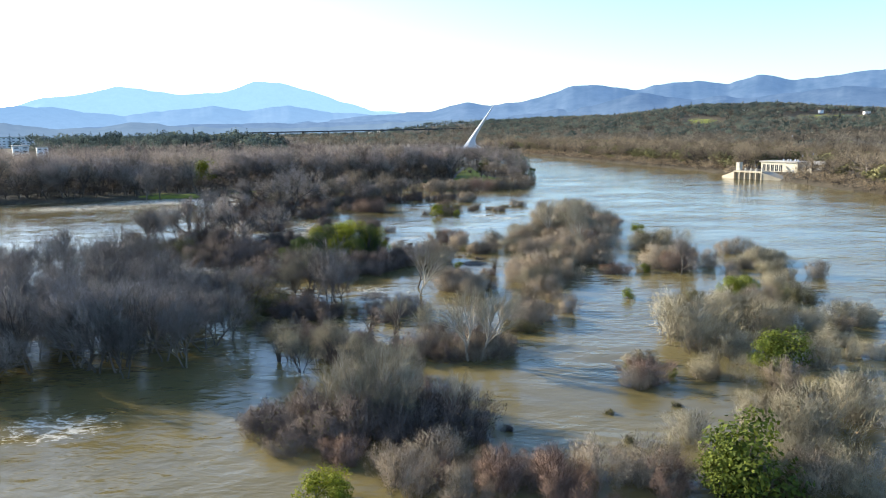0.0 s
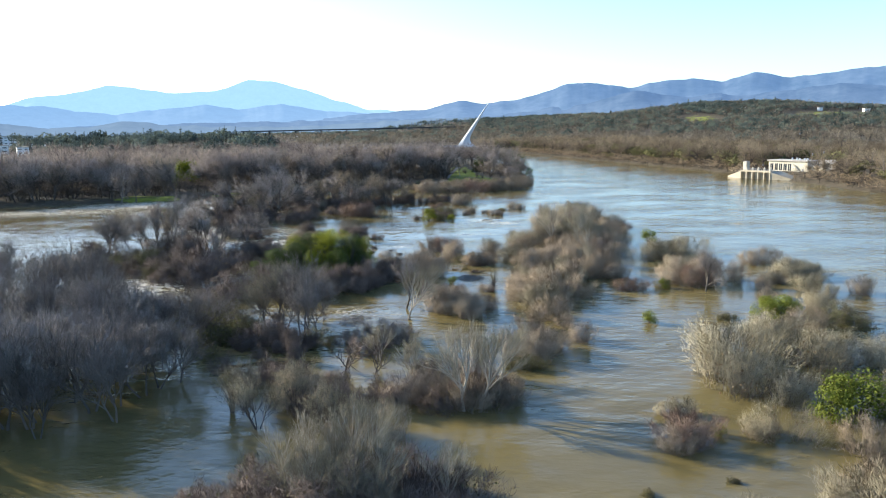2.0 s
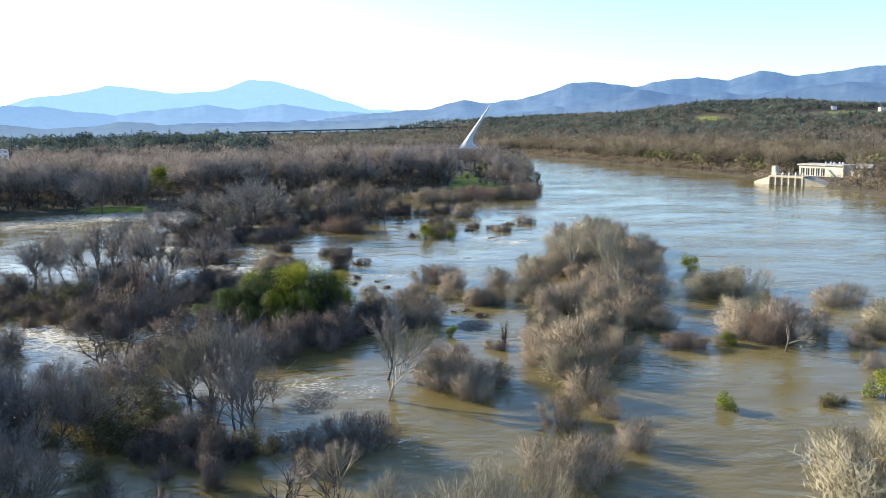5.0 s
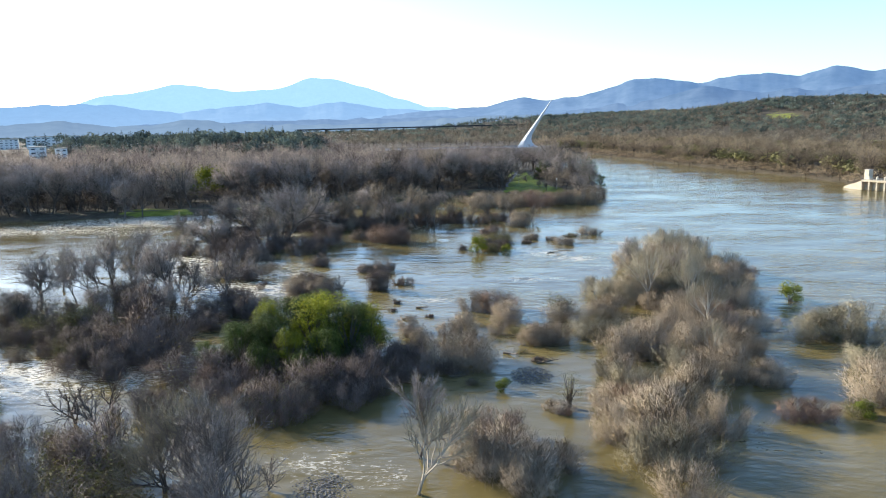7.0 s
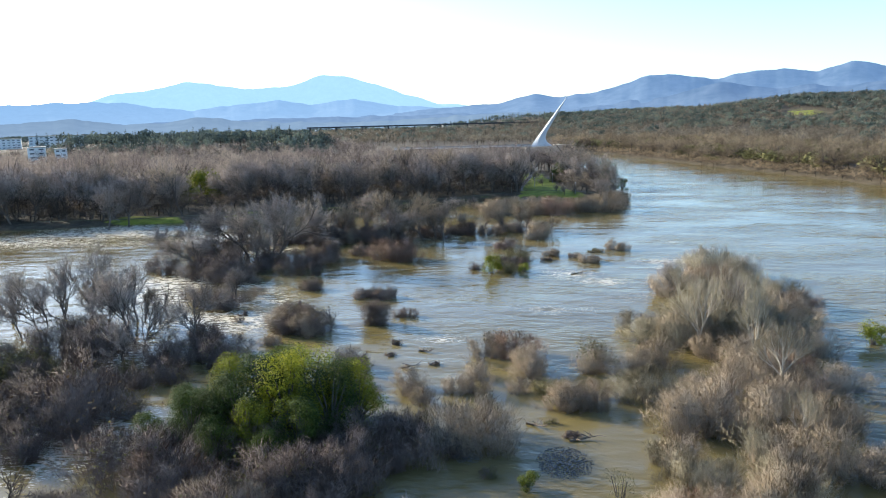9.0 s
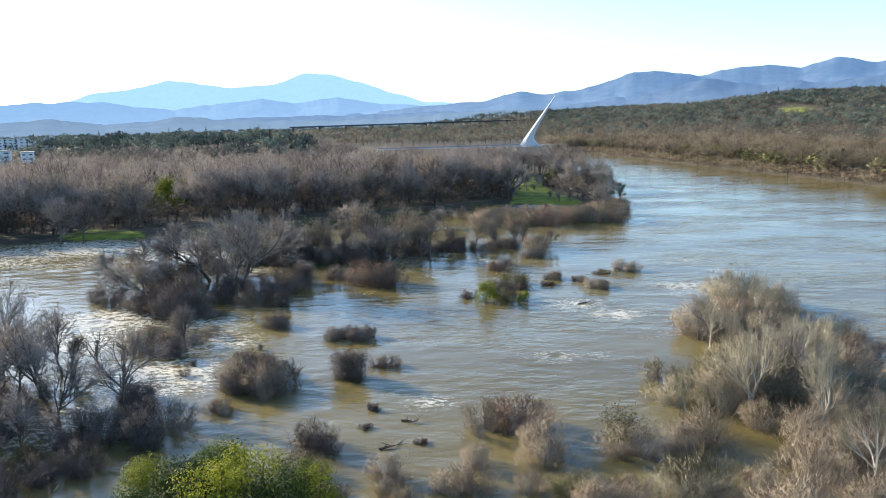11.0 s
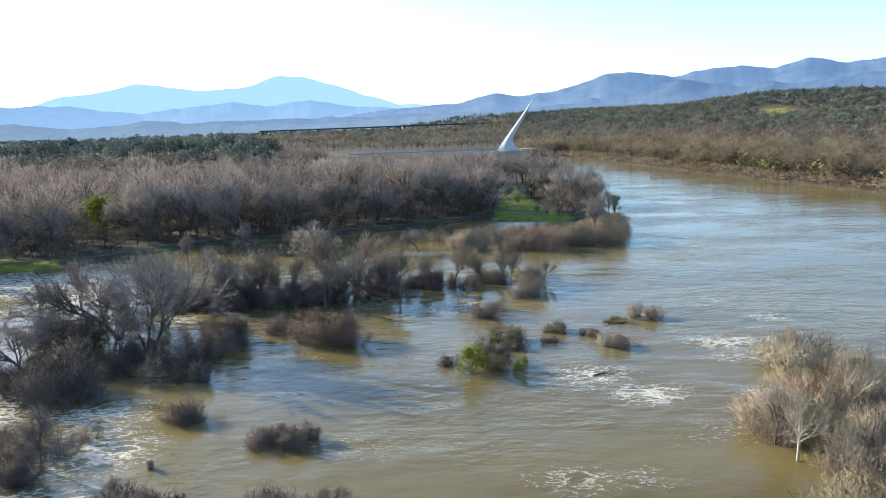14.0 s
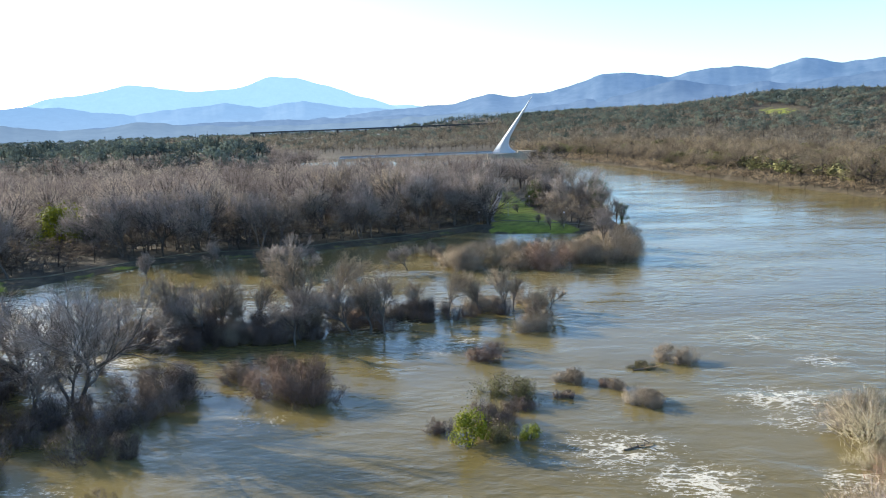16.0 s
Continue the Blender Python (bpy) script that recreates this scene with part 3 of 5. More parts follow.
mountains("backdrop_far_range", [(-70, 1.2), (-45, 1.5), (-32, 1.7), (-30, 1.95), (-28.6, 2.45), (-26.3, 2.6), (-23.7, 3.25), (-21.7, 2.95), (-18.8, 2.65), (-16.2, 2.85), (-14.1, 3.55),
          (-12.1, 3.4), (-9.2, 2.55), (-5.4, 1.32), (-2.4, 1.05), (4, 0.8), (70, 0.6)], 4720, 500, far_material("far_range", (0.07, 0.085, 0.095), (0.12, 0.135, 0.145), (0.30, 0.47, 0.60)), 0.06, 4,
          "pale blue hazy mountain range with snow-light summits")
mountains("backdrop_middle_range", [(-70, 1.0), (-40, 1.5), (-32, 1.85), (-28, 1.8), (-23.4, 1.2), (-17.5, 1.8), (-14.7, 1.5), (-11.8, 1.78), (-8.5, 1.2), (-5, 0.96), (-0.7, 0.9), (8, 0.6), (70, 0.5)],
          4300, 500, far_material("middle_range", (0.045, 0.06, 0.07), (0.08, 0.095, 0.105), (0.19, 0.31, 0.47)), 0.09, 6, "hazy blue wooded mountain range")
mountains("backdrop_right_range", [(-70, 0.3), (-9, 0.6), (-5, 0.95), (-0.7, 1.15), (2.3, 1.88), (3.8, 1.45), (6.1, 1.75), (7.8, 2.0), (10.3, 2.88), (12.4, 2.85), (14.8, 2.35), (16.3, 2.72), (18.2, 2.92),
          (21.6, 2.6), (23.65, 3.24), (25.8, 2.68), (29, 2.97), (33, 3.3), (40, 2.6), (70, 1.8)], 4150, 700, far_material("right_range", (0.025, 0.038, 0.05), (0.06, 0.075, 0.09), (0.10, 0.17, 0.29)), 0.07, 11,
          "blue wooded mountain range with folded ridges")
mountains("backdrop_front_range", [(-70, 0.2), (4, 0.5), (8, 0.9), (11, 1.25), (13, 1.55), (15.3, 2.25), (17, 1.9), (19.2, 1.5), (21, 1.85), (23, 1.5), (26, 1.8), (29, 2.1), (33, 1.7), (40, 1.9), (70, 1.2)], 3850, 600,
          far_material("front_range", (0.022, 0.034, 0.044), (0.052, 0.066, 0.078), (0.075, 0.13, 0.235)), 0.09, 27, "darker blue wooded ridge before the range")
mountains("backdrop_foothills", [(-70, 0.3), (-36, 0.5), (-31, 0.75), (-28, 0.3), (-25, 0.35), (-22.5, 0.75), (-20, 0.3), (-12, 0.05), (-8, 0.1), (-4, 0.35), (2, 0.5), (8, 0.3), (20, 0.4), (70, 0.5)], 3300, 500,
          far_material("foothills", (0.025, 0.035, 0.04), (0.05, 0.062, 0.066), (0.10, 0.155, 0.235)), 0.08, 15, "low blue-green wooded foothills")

# ---- plants standing in the flood ----
rng = random.Random(7)
placed = {}


def put(template, x, y, size, z=0.0, squash=1.0, turn=None):
    """Stands a plant at x, y: the built one the first time, then copies of it."""
    turn = rng.uniform(0, 360) if turn is None else turn
    s = (size, size, size * squash)
    if template not in placed:
        placed[template] = s
        template.matrix_basis = pose(x, y, z, 0, 0, turn) @ Matrix.Diagonal((*s, 1))
        return template
    s0 = placed[template]
    return copy_thing(template, pose(x, y, z, 0, 0, turn) @ Matrix.Diagonal((s[0] / s0[0], s[1] / s0[1], s[2] / s0[2], 1)))


def kind(make, many, first, **k):
    """Several plants of one kind, each grown from a seed of its own."""
    return [make(seed=first + i, **k) for i in range(many)]


S_BROWN = kind(shrub, 2, first=100, name="willow_shrub", twig=TWIG_BROWN, label="leafless brown willow shrub standing in flood water", group="brown willow shrubs")
S_BROWN += kind(shrub, 2, first=104, name="osier_shrub", twig=TWIG_BROWN, leaves=120, leaf_mat=LEAF_DRY, label="brown osier shrub with withered leaves in flood water", group="osier shrubs")
S_DARK = kind(shrub, 2, first=120, name="alder_thicket", twig=TWIG_DARK, leaves=160, leaf_mat=LEAF_DRY, label="dark bare alder thicket standing in flood water", group="dark alder thickets")
S_DARK += kind(shrub, 2, first=124, name="elder_thicket", twig=TWIG_DARK, leaves=160, leaf_mat=LEAF_OLIVE, label="dark thicket with a few olive leaves in flood water", group="dark elder thickets")
S_RED = kind(shrub, 2, first=140, name="dogwood_shrub", twig=TWIG_RED, label="reddish-brown bare shrub standing in flood water", group="reddish shrubs")
S_TAN = kind(shrub, 4, first=160, name="sandbar_willow", twig=TWIG_TAN, leaves=90, leaf_mat=LEAF_DRY, label="pale tan bare willow thicket in flood water", group="pale willow shrubs")
S_OLIVE = kind(shrub, 3, first=180, name="bramble_thicket", twig=TWIG_DARK, wide=1.6, stems=30, fine=700, leaves=1500, leaf_mat=LEAF_OLIVE, label="low olive-green bramble thicket in flood water", group="bramble thickets")
G_BUSH = kind(leafy, 3, first=200, name="evergreen_bush", leaf_mat=LEAF_BUSH, wide=1.05, trunk=0.03, lobes=10, count=210, size=0.27, fat=1.4, label="rounded green leafy bush in flood water")
Y_BUSH = kind(leafy, 2, first=210, name="evergreen_bush", leaf_mat=LEAF_YELLOW, wide=0.95, trunk=0.03, lobes=9, count=210, size=0.27, fat=1.4, label="yellow-green leafy bush in flood water")
BIG_GREEN = kind(leafy, 3, first=220, name="evergreen_tree", leaf_mat=LEAF_GREEN, height=10.0, wide=0.85, lobes=26, count=420, size=0.22, trunk=0.02, fat=0.85, label="dense dark green evergreen tree above bare thicket", category="tree")
# the same evergreens with sunlight painted into the leaf colour
BIG_SUNLIT = kind(leafy, 2, first=240, name="evergreen_tree", leaf_mat=LEAF_YELLOW, height=10.0, wide=0.8, lobes=24, count=420, size=0.22, trunk=0.02, fat=0.85, label="dense evergreen tree above bare thicket, sunlight painted yellow-green into its leaves", category="tree")
THIN_GREEN = kind(leafy, 2, first=230, name="young_tree", leaf_mat=LEAF_OLIVE, height=6.0, wide=0.6, lobes=14, count=70, size=0.13, trunk=0.3, bark=BARK, label="thin young tree with sparse olive leaves", category="tree", group="young trees")
T_GREY = kind(bare_tree, 4, first=300, name="bare_tree", height=14.0, bark=BARK, twig=TWIG_GREY, fine=19, width=0.042, bole=0.5, lift=0.05, spread=0.85, label="tall bare grey tree standing in flood water")
T_WIDE = kind(bare_tree, 3, first=380, name="bare_tree", height=18.0, bark=BARK, twig=TWIG_GREY, stems=2, fine=12, width=0.046, bole=0.5, lift=0.05, spread=0.9, label="broad-crowned bare grey tree with several leaning trunks in flood water")
T_DARK = kind(bare_tree, 4, first=320, name="bare_tree", height=13.0, bark=BARK, twig=TWIG_STAND, stems=2, fine=10, width=0.034, bole=0.62, lift=0.08, spread=0.72, label="dark bare tree with forked trunks in flood water")
T_PALE = kind(bare_tree, 2, first=340, name="bare_tree", height=11.0, bark=BARK_PALE, twig=TWIG_TAN, fine=15, width=0.026, bole=0.5, lift=0.12, spread=0.6, label="pale-barked bare tree with upswept branches")
T_MULTI = kind(bare_tree, 2, first=350, name="bare_tree", height=13.0, bark=BARK, twig=TWIG_TAN, stems=4, fine=9, width=0.028, bole=0.55, lift=0.09, spread=0.75, label="many-stemmed bare tree with pale twig tips")
T_BROWN = kind(bare_tree, 3, first=360, name="bare_tree", height=11.0, bark=BARK, twig=TWIG_BROWN, fine=15, width=0.034, lift=0.1, spread=0.75, label="slim bare brown tree in flood water")
T_SLIM = kind(bare_tree, 2, first=370, name="bare_sapling", height=6.0, bark=BARK, twig=TWIG_DARK, fine=4, top=2, label="slim bare sapling standing in flood water")


def clump(kinds, x, y, w, h, flat=0.76):
    """A thicket of shrubs whose front stands at x, y: w metres wide and h high."""
    h = max(h * 0.92, 0.7)
    single = max(h * 1.4, 0.6)
    n = int(min(10, max(1, round(1.5 * (w / single) ** 1.6))))
    for k in range(n):
        a, rr = k * 2.4 + rng.random(), math.sqrt((k + 0.5) / n)
        ox = math.cos(a) * rr * max(0.0, w / 2 - single * 0.3)
        oy = math.sin(a) * rr * max(0.0, w * 0.36 - single * 0.2)
        size = h / 4.0 * rng.uniform(0.78, 1.1) * (1.0 if rr < 0.75 else 0.85)
        put(rng.choice(kinds), x + ox, y + w * 0.27 + oy, size * (1.66 - flat / 2), squash=flat)


def stand(kinds, rows, base):
    for x, y, h in rows:
        put(rng.choice(kinds), x, y, h / base, squash=rng.uniform(0.97, 1.03))

for x, y, w, h in [(-53.6, 295.5, 15.1, 6), (-64.1, 296.2, 8.8, 5.6), (-52.4, 307.9, 13.3, 6.7), (-48.3, 310, 4.5, 7.2), (-41.1, 315.8, 6.1, 4.3), (-44.1, 337.2, 13.3, 6.6), (-55.7, 335.5, 21.9, 7.7), (-67.4, 336.6, 13.3, 6.7), (-12.6, 349.8, 13.1, 5.4), (-6.1, 293.2, 4.6, 2.7), (1.5, 294.5, 8.5, 3.9), (5.1, 301, 4.9, 2.5), (12.2, 304.8, 3.8, 1.5), (-92.2, 293.8, 9.2, 6.3), (-69.8, 277.7, 20.4, 9.2), (-48.3, 305.5, 4.9, 6.1), (-44.4, 271.4, 6.9, 3.7), (-27.2, 261.6, 10.2, 3.1), (-23.5, 240.1, 8.5, 6.1), (-18.5, 247, 4.6, 2.7)]:
    clump(S_DARK, x, y, w, h)
for x, y, w, h in [(-59.4, 252.3, 10.7, 5.4), (-51.9, 248.7, 2.1, 1.4), (-38.7, 241.9, 10.3, 5.5), (-36.6, 234.4, 13.3, 4.1), (-53.1, 231.5, 7.3, 5), (-49.1, 196.4, 4.5, 3.8), (-56.4, 191.8, 15.9, 10.1), (-48.9, 215.3, 19.6, 7.1), (-70.2, 217.8, 22.2, 8.3), (-22.7, 215.5, 7.9, 4.8), (-11.5, 184, 14.5, 7.6), (-18.1, 177.5, 14.7, 5.9), (-39.7, 176.4, 15.5, 7.1), (9.5, 192.2, 3.1, 0.8), (-17.7, 229.4, 2.2, 1.2), (-10, 218.8, 2.1, 0.9), (-17.7, 223.3, 2.2, 0.9), (-0.8, 181.9, 1.8, 1.4), (-40.9, 149.5, 15, 9.2), (-16.4, 174, 15, 6.7)]:
    clump(S_DARK, x, y, w, h)
for x, y, w, h in [(-0.5, 115, 7.4, 6.1), (6, 108.1, 8.5, 5.1), (-8, 134.6, 9.2, 4.6), (-25.6, 132.3, 15.6, 4.5), (-13.8, 105.9, 18, 4.9), (-22.1, 116.4, 9.4, 5), (-14.9, 135.2, 5.4, 3.1), (-42.5, 169, 9.2, 5.1), (-60.8, 192.9, 24, 6), (-90.3, 213.7, 16.2, 8.1), (-72.4, 172.1, 12.5, 6.2), (-58, 183.2, 22.9, 5.7), (-23.5, 131.4, 7.3, 4.2), (-17.5, 79.3, 9, 5.2), (-9.4, 75.9, 12.4, 8.1), (-0.7, 77, 10, 7.5), (-22.1, 82.7, 2.7, 4), (7.1, 80.4, 1.8, 1), (-21.7, 173, 11.7, 7.2), (-26.6, 167.9, 10.5, 6.8)]:
    clump(S_DARK, x, y, w, h)
for x, y, w, h in [(-16.1, 177.7, 9.6, 6.5), (-27.5, 182.7, 10.9, 5.8), (-33.7, 174.1, 8.7, 6.7), (-73.5, 291.9, 13.8, 8.3), (-80.6, 309.5, 16.9, 8.4)]:
    clump(S_DARK, x, y, w, h)
for x, y, w, h in [(-39.4, 341.3, 13.6, 6.8), (-24.6, 349.9, 13.2, 6.6), (1.9, 355.4, 11.1, 4.9), (11.4, 339.8, 8.9, 5.6), (13.9, 310.9, 6.7, 2.9), (19.9, 308, 4.8, 2.2), (23.6, 301, 7.2, 3.1), (34.2, 319.2, 8.4, 4), (0.9, 218.4, 12.4, 7.5), (-4.1, 205.3, 7.9, 4.7), (-3.4, 187, 13.3, 7.1), (-37.4, 235.2, 12.9, 6.4), (-39.5, 228.4, 4.9, 2.5), (14.8, 214.7, 6.8, 5.9), (9.8, 199.6, 7.3, 5.1), (49.9, 267.9, 17, 8.5), (56.1, 247.8, 11.4, 7.6), (37.5, 261.4, 11, 7.6), (43.3, 227.5, 22.4, 9), (23.8, 215.3, 11.4, 7.3)]:
    clump(S_BROWN + S_BROWN + S_RED[:1], x, y, w, h)
for x, y, w, h in [(12.4, 201.4, 8.5, 4.2), (25.5, 192.6, 13.9, 6.9), (37.2, 198.2, 10.8, 8.1), (46.5, 207.6, 6.8, 5.8), (19.8, 170.6, 8.4, 5.6), (29.8, 174.4, 6.5, 5.8), (40.5, 180.6, 6.9, 4.6), (41, 169.2, 6.8, 4.8), (10.8, 171.4, 4.3, 2.1), (3, 162.2, 9.7, 5.8), (5.2, 152.9, 11.6, 5.2), (-26, 170.1, 10.9, 5.1), (56.4, 172.6, 15.9, 8.5), (78.9, 192.2, 9.7, 6), (20.8, 159.1, 15.2, 8.6), (14.3, 125, 12.1, 8.3), (3.1, 154.3, 7.3, 6.8), (8.6, 153.8, 6.4, 4.5), (-62.3, 258.3, 20.3, 4.2), (-36.2, 176.3, 7.5, 7.5)]:
    clump(S_BROWN + S_BROWN + S_RED[:1], x, y, w, h)
for x, y, w, h in [(6.1, 106.4, 7.7, 5.1), (27.1, 93.1, 6.7, 5.2), (35.9, 97.1, 4.7, 2.7), (-1.8, 66.8, 14.3, 4.4), (17.8, 65.9, 12, 6), (41.6, 207.1, 15.4, 6.9), (-1.4, 401.9, 14.3, 11.1), (17.1, 397.4, 17, 11.6), (36.8, 403.5, 19.1, 11.1)]:
    clump(S_BROWN + S_BROWN + S_RED[:1], x, y, w, h)
for x, y, w, h in [(-29.8, 307, 15.3, 8.3), (1, 322.1, 7.7, 4.7), (-11.3, 72, 7.1, 3.5), (8.4, 65, 13.4, 4.8)]:
    clump(S_RED, x, y, w, h)
for x, y, w, h in [(13.6, 361.8, 9, 5.1), (49.5, 291.9, 5.9, 6.7), (45.7, 281, 3.3, 4), (24.5, 167.3, 8.8, 6.1), (20.1, 153.3, 8, 6.3), (56.7, 201, 11.9, 7.3), (65.9, 207.4, 7.6, 7.6), (56.7, 185.1, 5.5, 4.7), (81, 176.5, 14.2, 5.4), (72.5, 172.9, 6.4, 3.2), (69.7, 148, 5.2, 5.2), (39.4, 113.6, 12.2, 9.7), (53.4, 127.6, 10.7, 7.9), (43.3, 105.7, 6, 6.6), (51.4, 117.3, 6.4, 7.6), (28.9, 103.1, 4.2, 2.6), (38.3, 108.4, 12.1, 9.5), (57.5, 118, 11.3, 7.5), (70.2, 120.5, 11.5, 5.7), (27.1, 75.7, 4.9, 4.9)]:
    clump(S_TAN + S_TAN + S_BROWN[:2], x, y, w, h)
for x, y, w, h in [(39.7, 73.7, 12, 7.8), (50.1, 82.4, 8, 8.7), (33.3, 64.2, 13.3, 6.4), (39, 64, 8.5, 7.4), (49.3, 282.7, 10.2, 8.6), (56.1, 275.7, 10.6, 7.7), (44, 257.9, 14.9, 7.5), (51.6, 255.3, 9.7, 6.5), (25.7, 238.2, 8.3, 4.1), (28.8, 228.5, 15.3, 7.4), (38.2, 229.5, 12.4, 9.3), (38.5, 233.3, 14.5, 9.7), (20.5, 202.7, 9, 6.8), (32.5, 182.9, 11.9, 7.1)]:
    clump(S_TAN + S_TAN + S_BROWN[:2], x, y, w, h)
for x, y, w, h in [(1.6, 289.6, 5.9, 3.7), (4.1, 304.5, 9.8, 5.3), (26.9, 317, 5.6, 1.3), (8.1, 206.5, 4.7, 3.2), (-0.4, 182, 2.2, 1.6), (7.1, 196, 1.8, 1.1), (14.3, 219.5, 5.4, 5.4), (47.9, 171, 3.1, 3.1), (50.7, 144.6, 5.1, 1.7), (12.2, 120.1, 7.9, 3.9), (-37.7, 137, 14.8, 6.2), (-78.7, 206.1, 20.7, 6.5), (-49.5, 135.8, 13.8, 6.1), (-39.1, 143.4, 12.4, 6.8), (68.4, 136.7, 13, 5.4), (19.9, 84.8, 1.8, 0.8), (28.8, 86.7, 1.7, 0.7), (20.3, 76.7, 1.9, 1.4)]:
    clump(S_OLIVE, x, y, w, h)
for x, y, w, h in [(5.4, 290.2, 3.1, 3.1), (3.6, 179.7, 2.2, 2), (47.7, 170.6, 3.1, 2.9), (36.8, 143.7, 3.2, 2.5), (60.4, 144.6, 8.5, 4.6), (31.4, 97.3, 2, 1.7), (48.2, 99.9, 8, 5.6)]:
    clump(G_BUSH, x, y, w, h, 0.95)
for x, y, w, h in [(-2.7, 288.5, 4.7, 4.5), (61.2, 228.9, 3.7, 3.9), (-11.3, 62.7, 6.7, 3.4)]:
    clump(Y_BUSH, x, y, w, h, 0.95)
stand(T_WIDE, [(-65.2, 308.2, 22.4), (-78.1, 239.1, 18), (-85, 233.6, 14.8)], 18)
stand(T_GREY, [(-63.6, 305.8, 21.9), (-74.1, 315.7, 18.1), (-88.7, 331.7, 16.1), (-35.5, 336.4, 12.6), (-54.9, 342.9, 12.7), (-63.9, 347.8, 10.7), (-31.3, 340.4, 10.2), (-92.9, 305.6, 12.4), (-80.7, 309.2, 11.4), (-78.3, 292.1, 12.5), (-81.1, 237.2, 16.2), (-72.2, 233.5, 12.6), (-64.8, 230.1, 15.2), (-88.9, 233.6, 9.5), (35.5, 261.5, 9.7), (37.8, 232.4, 11.6), (39.8, 198.2, 7.2), (55.1, 167.3, 10.2), (-5.9, 159, 11.4), (-92.4, 226.3, 14.5), (-72.2, 245.4, 12.8), (-151.7, 375.8, 20.6), (-147.2, 384.3, 17.9), (40.9, 430.1, 13.4), (40.8, 513.6, 20.6), (32.9, 584.9, 20.7), (18.4, 620.5, 21), (47.7, 511.7, 16.8)], 14)
stand(T_DARK, [(-22.6, 142.3, 15.6), (-26.3, 144.3, 12.5), (-20.1, 140.1, 12), (-64.8, 157.6, 14), (-47.4, 137.8, 12.5), (-49.4, 124.5, 13.6), (-38.6, 114.8, 12.2), (-36.1, 120.4, 11.7), (-68, 111.1, 16.8), (-61.3, 105.4, 16), (-60.7, 110.7, 15), (-55.7, 107.6, 14.6), (-51.4, 104.7, 14.2), (-48.6, 107.2, 14.6), (-43.5, 109.6, 13.1), (-39, 106.6, 11.9), (-75.5, 127.7, 16.2), (-69.1, 130.9, 15.5), (-60.5, 130.3, 15.5), (-53.5, 133.7, 14.8), (-39.6, 141.1, 11.1), (-92.2, 155.3, 14.6), (-89.3, 166.3, 14.3), (-81.4, 171.8, 14.8), (-71.6, 170.8, 13.4)], 13)
stand(T_PALE, [(-5.3, 151.3, 11.7), (3.5, 106.9, 13.3), (-9.3, 85.4, 10.4), (-12.9, 89.3, 8.6), (33.1, 227, 13.9), (39.8, 221.4, 13.2), (39, 207.1, 11.6), (43.9, 244, 8.7), (49.1, 270.3, 9.2), (48.9, 289.9, 7.5), (39.4, 233.3, 13.6), (36.1, 256.8, 10.3), (35, 189.6, 8.3)], 11)
stand(T_MULTI, [(-28, 149.2, 13.6), (-31.4, 150.9, 11.7), (-21, 103, 7.5), (-16.5, 106, 8), (-24, 109, 7), (-12, 101, 7.5), (-18, 112, 6.5), (-8, 98, 7), (-11, 83, 9), (-6, 81, 8.5)], 13)
stand(T_BROWN, [(-6.7, 353.6, 11.6), (0.7, 355.6, 10.5), (5.9, 354.9, 11.1), (-62, 345.9, 16), (-53.2, 345.3, 14.1), (-37.8, 349.9, 17.1), (-31.9, 355.6, 16.5), (-21.8, 342.8, 12.8), (-45.5, 344.7, 12.1), (35.8, 248.9, 9.9), (29.4, 468.2, 7.3)], 11)
stand(T_SLIM, [(-50.9, 168.9, 6.9), (-49.3, 173.3, 6.1), (-46.2, 165.7, 6), (-67.7, 249.4, 7), (-57, 233.5, 5.2), (-20.7, 151.1, 3.5), (-23.3, 149.9, 4.6), (-31.4, 240, 4.3), (-13.2, 123.6, 6.1), (-8.9, 121.6, 4.6)], 6)
stand(THIN_GREEN, [(12.3, 173.9, 5.9), (-25.4, 108.3, 6.2)], 6)
stand(G_BUSH, [(28.6, 65.7, 8.7), (26.2, 65.1, 5.4)], 4)
# the large evergreen clump and its neighbours; 1 takes the leaves painted sunlit
for x, y, h, sunlit in [(-31, 190, 10, 0), (-25.5, 192, 12, 1), (-20, 192, 11, 0), (-36, 188, 8.5, 0), (-28, 186, 8, 1), (-33.5, 196, 10.5, 1), (-22.5, 186.5, 8, 0), (-17.5, 196, 9.5, 1), (-38.5, 193, 7, 0), (-27, 198, 11, 0), (-41, 187, 5.5, 0),
                      (-31.5, 184, 6.5, 0), (-25, 182.5, 5.5, 0), (-34, 191.5, 9, 0), (-23.5, 195.5, 11.5, 1), (-29, 194, 11, 0), (-37.5, 184.5, 5, 0), (-20.5, 199, 9.5, 0), (-20, 179, 3.4, 1)]:
    put(rng.choice(BIG_SUNLIT if sunlit else BIG_GREEN), x, y, h / 10.0)
for x, y, h in [(60, 545, 14), (56, 520, 9), (33, 560, 12), (29, 535, 9), (60, 490, 7)]:
    put(rng.choice(BIG_GREEN), x, y, h / 10.0, 0.5)
put(Y_BUSH[0], -147, 455, 4.3, 1.5)
for x, y, h in [(-140, 462, 9), (-156, 463, 10)]:
    put(rng.choice(BIG_GREEN), x, y, h / 10.0, 1.0)

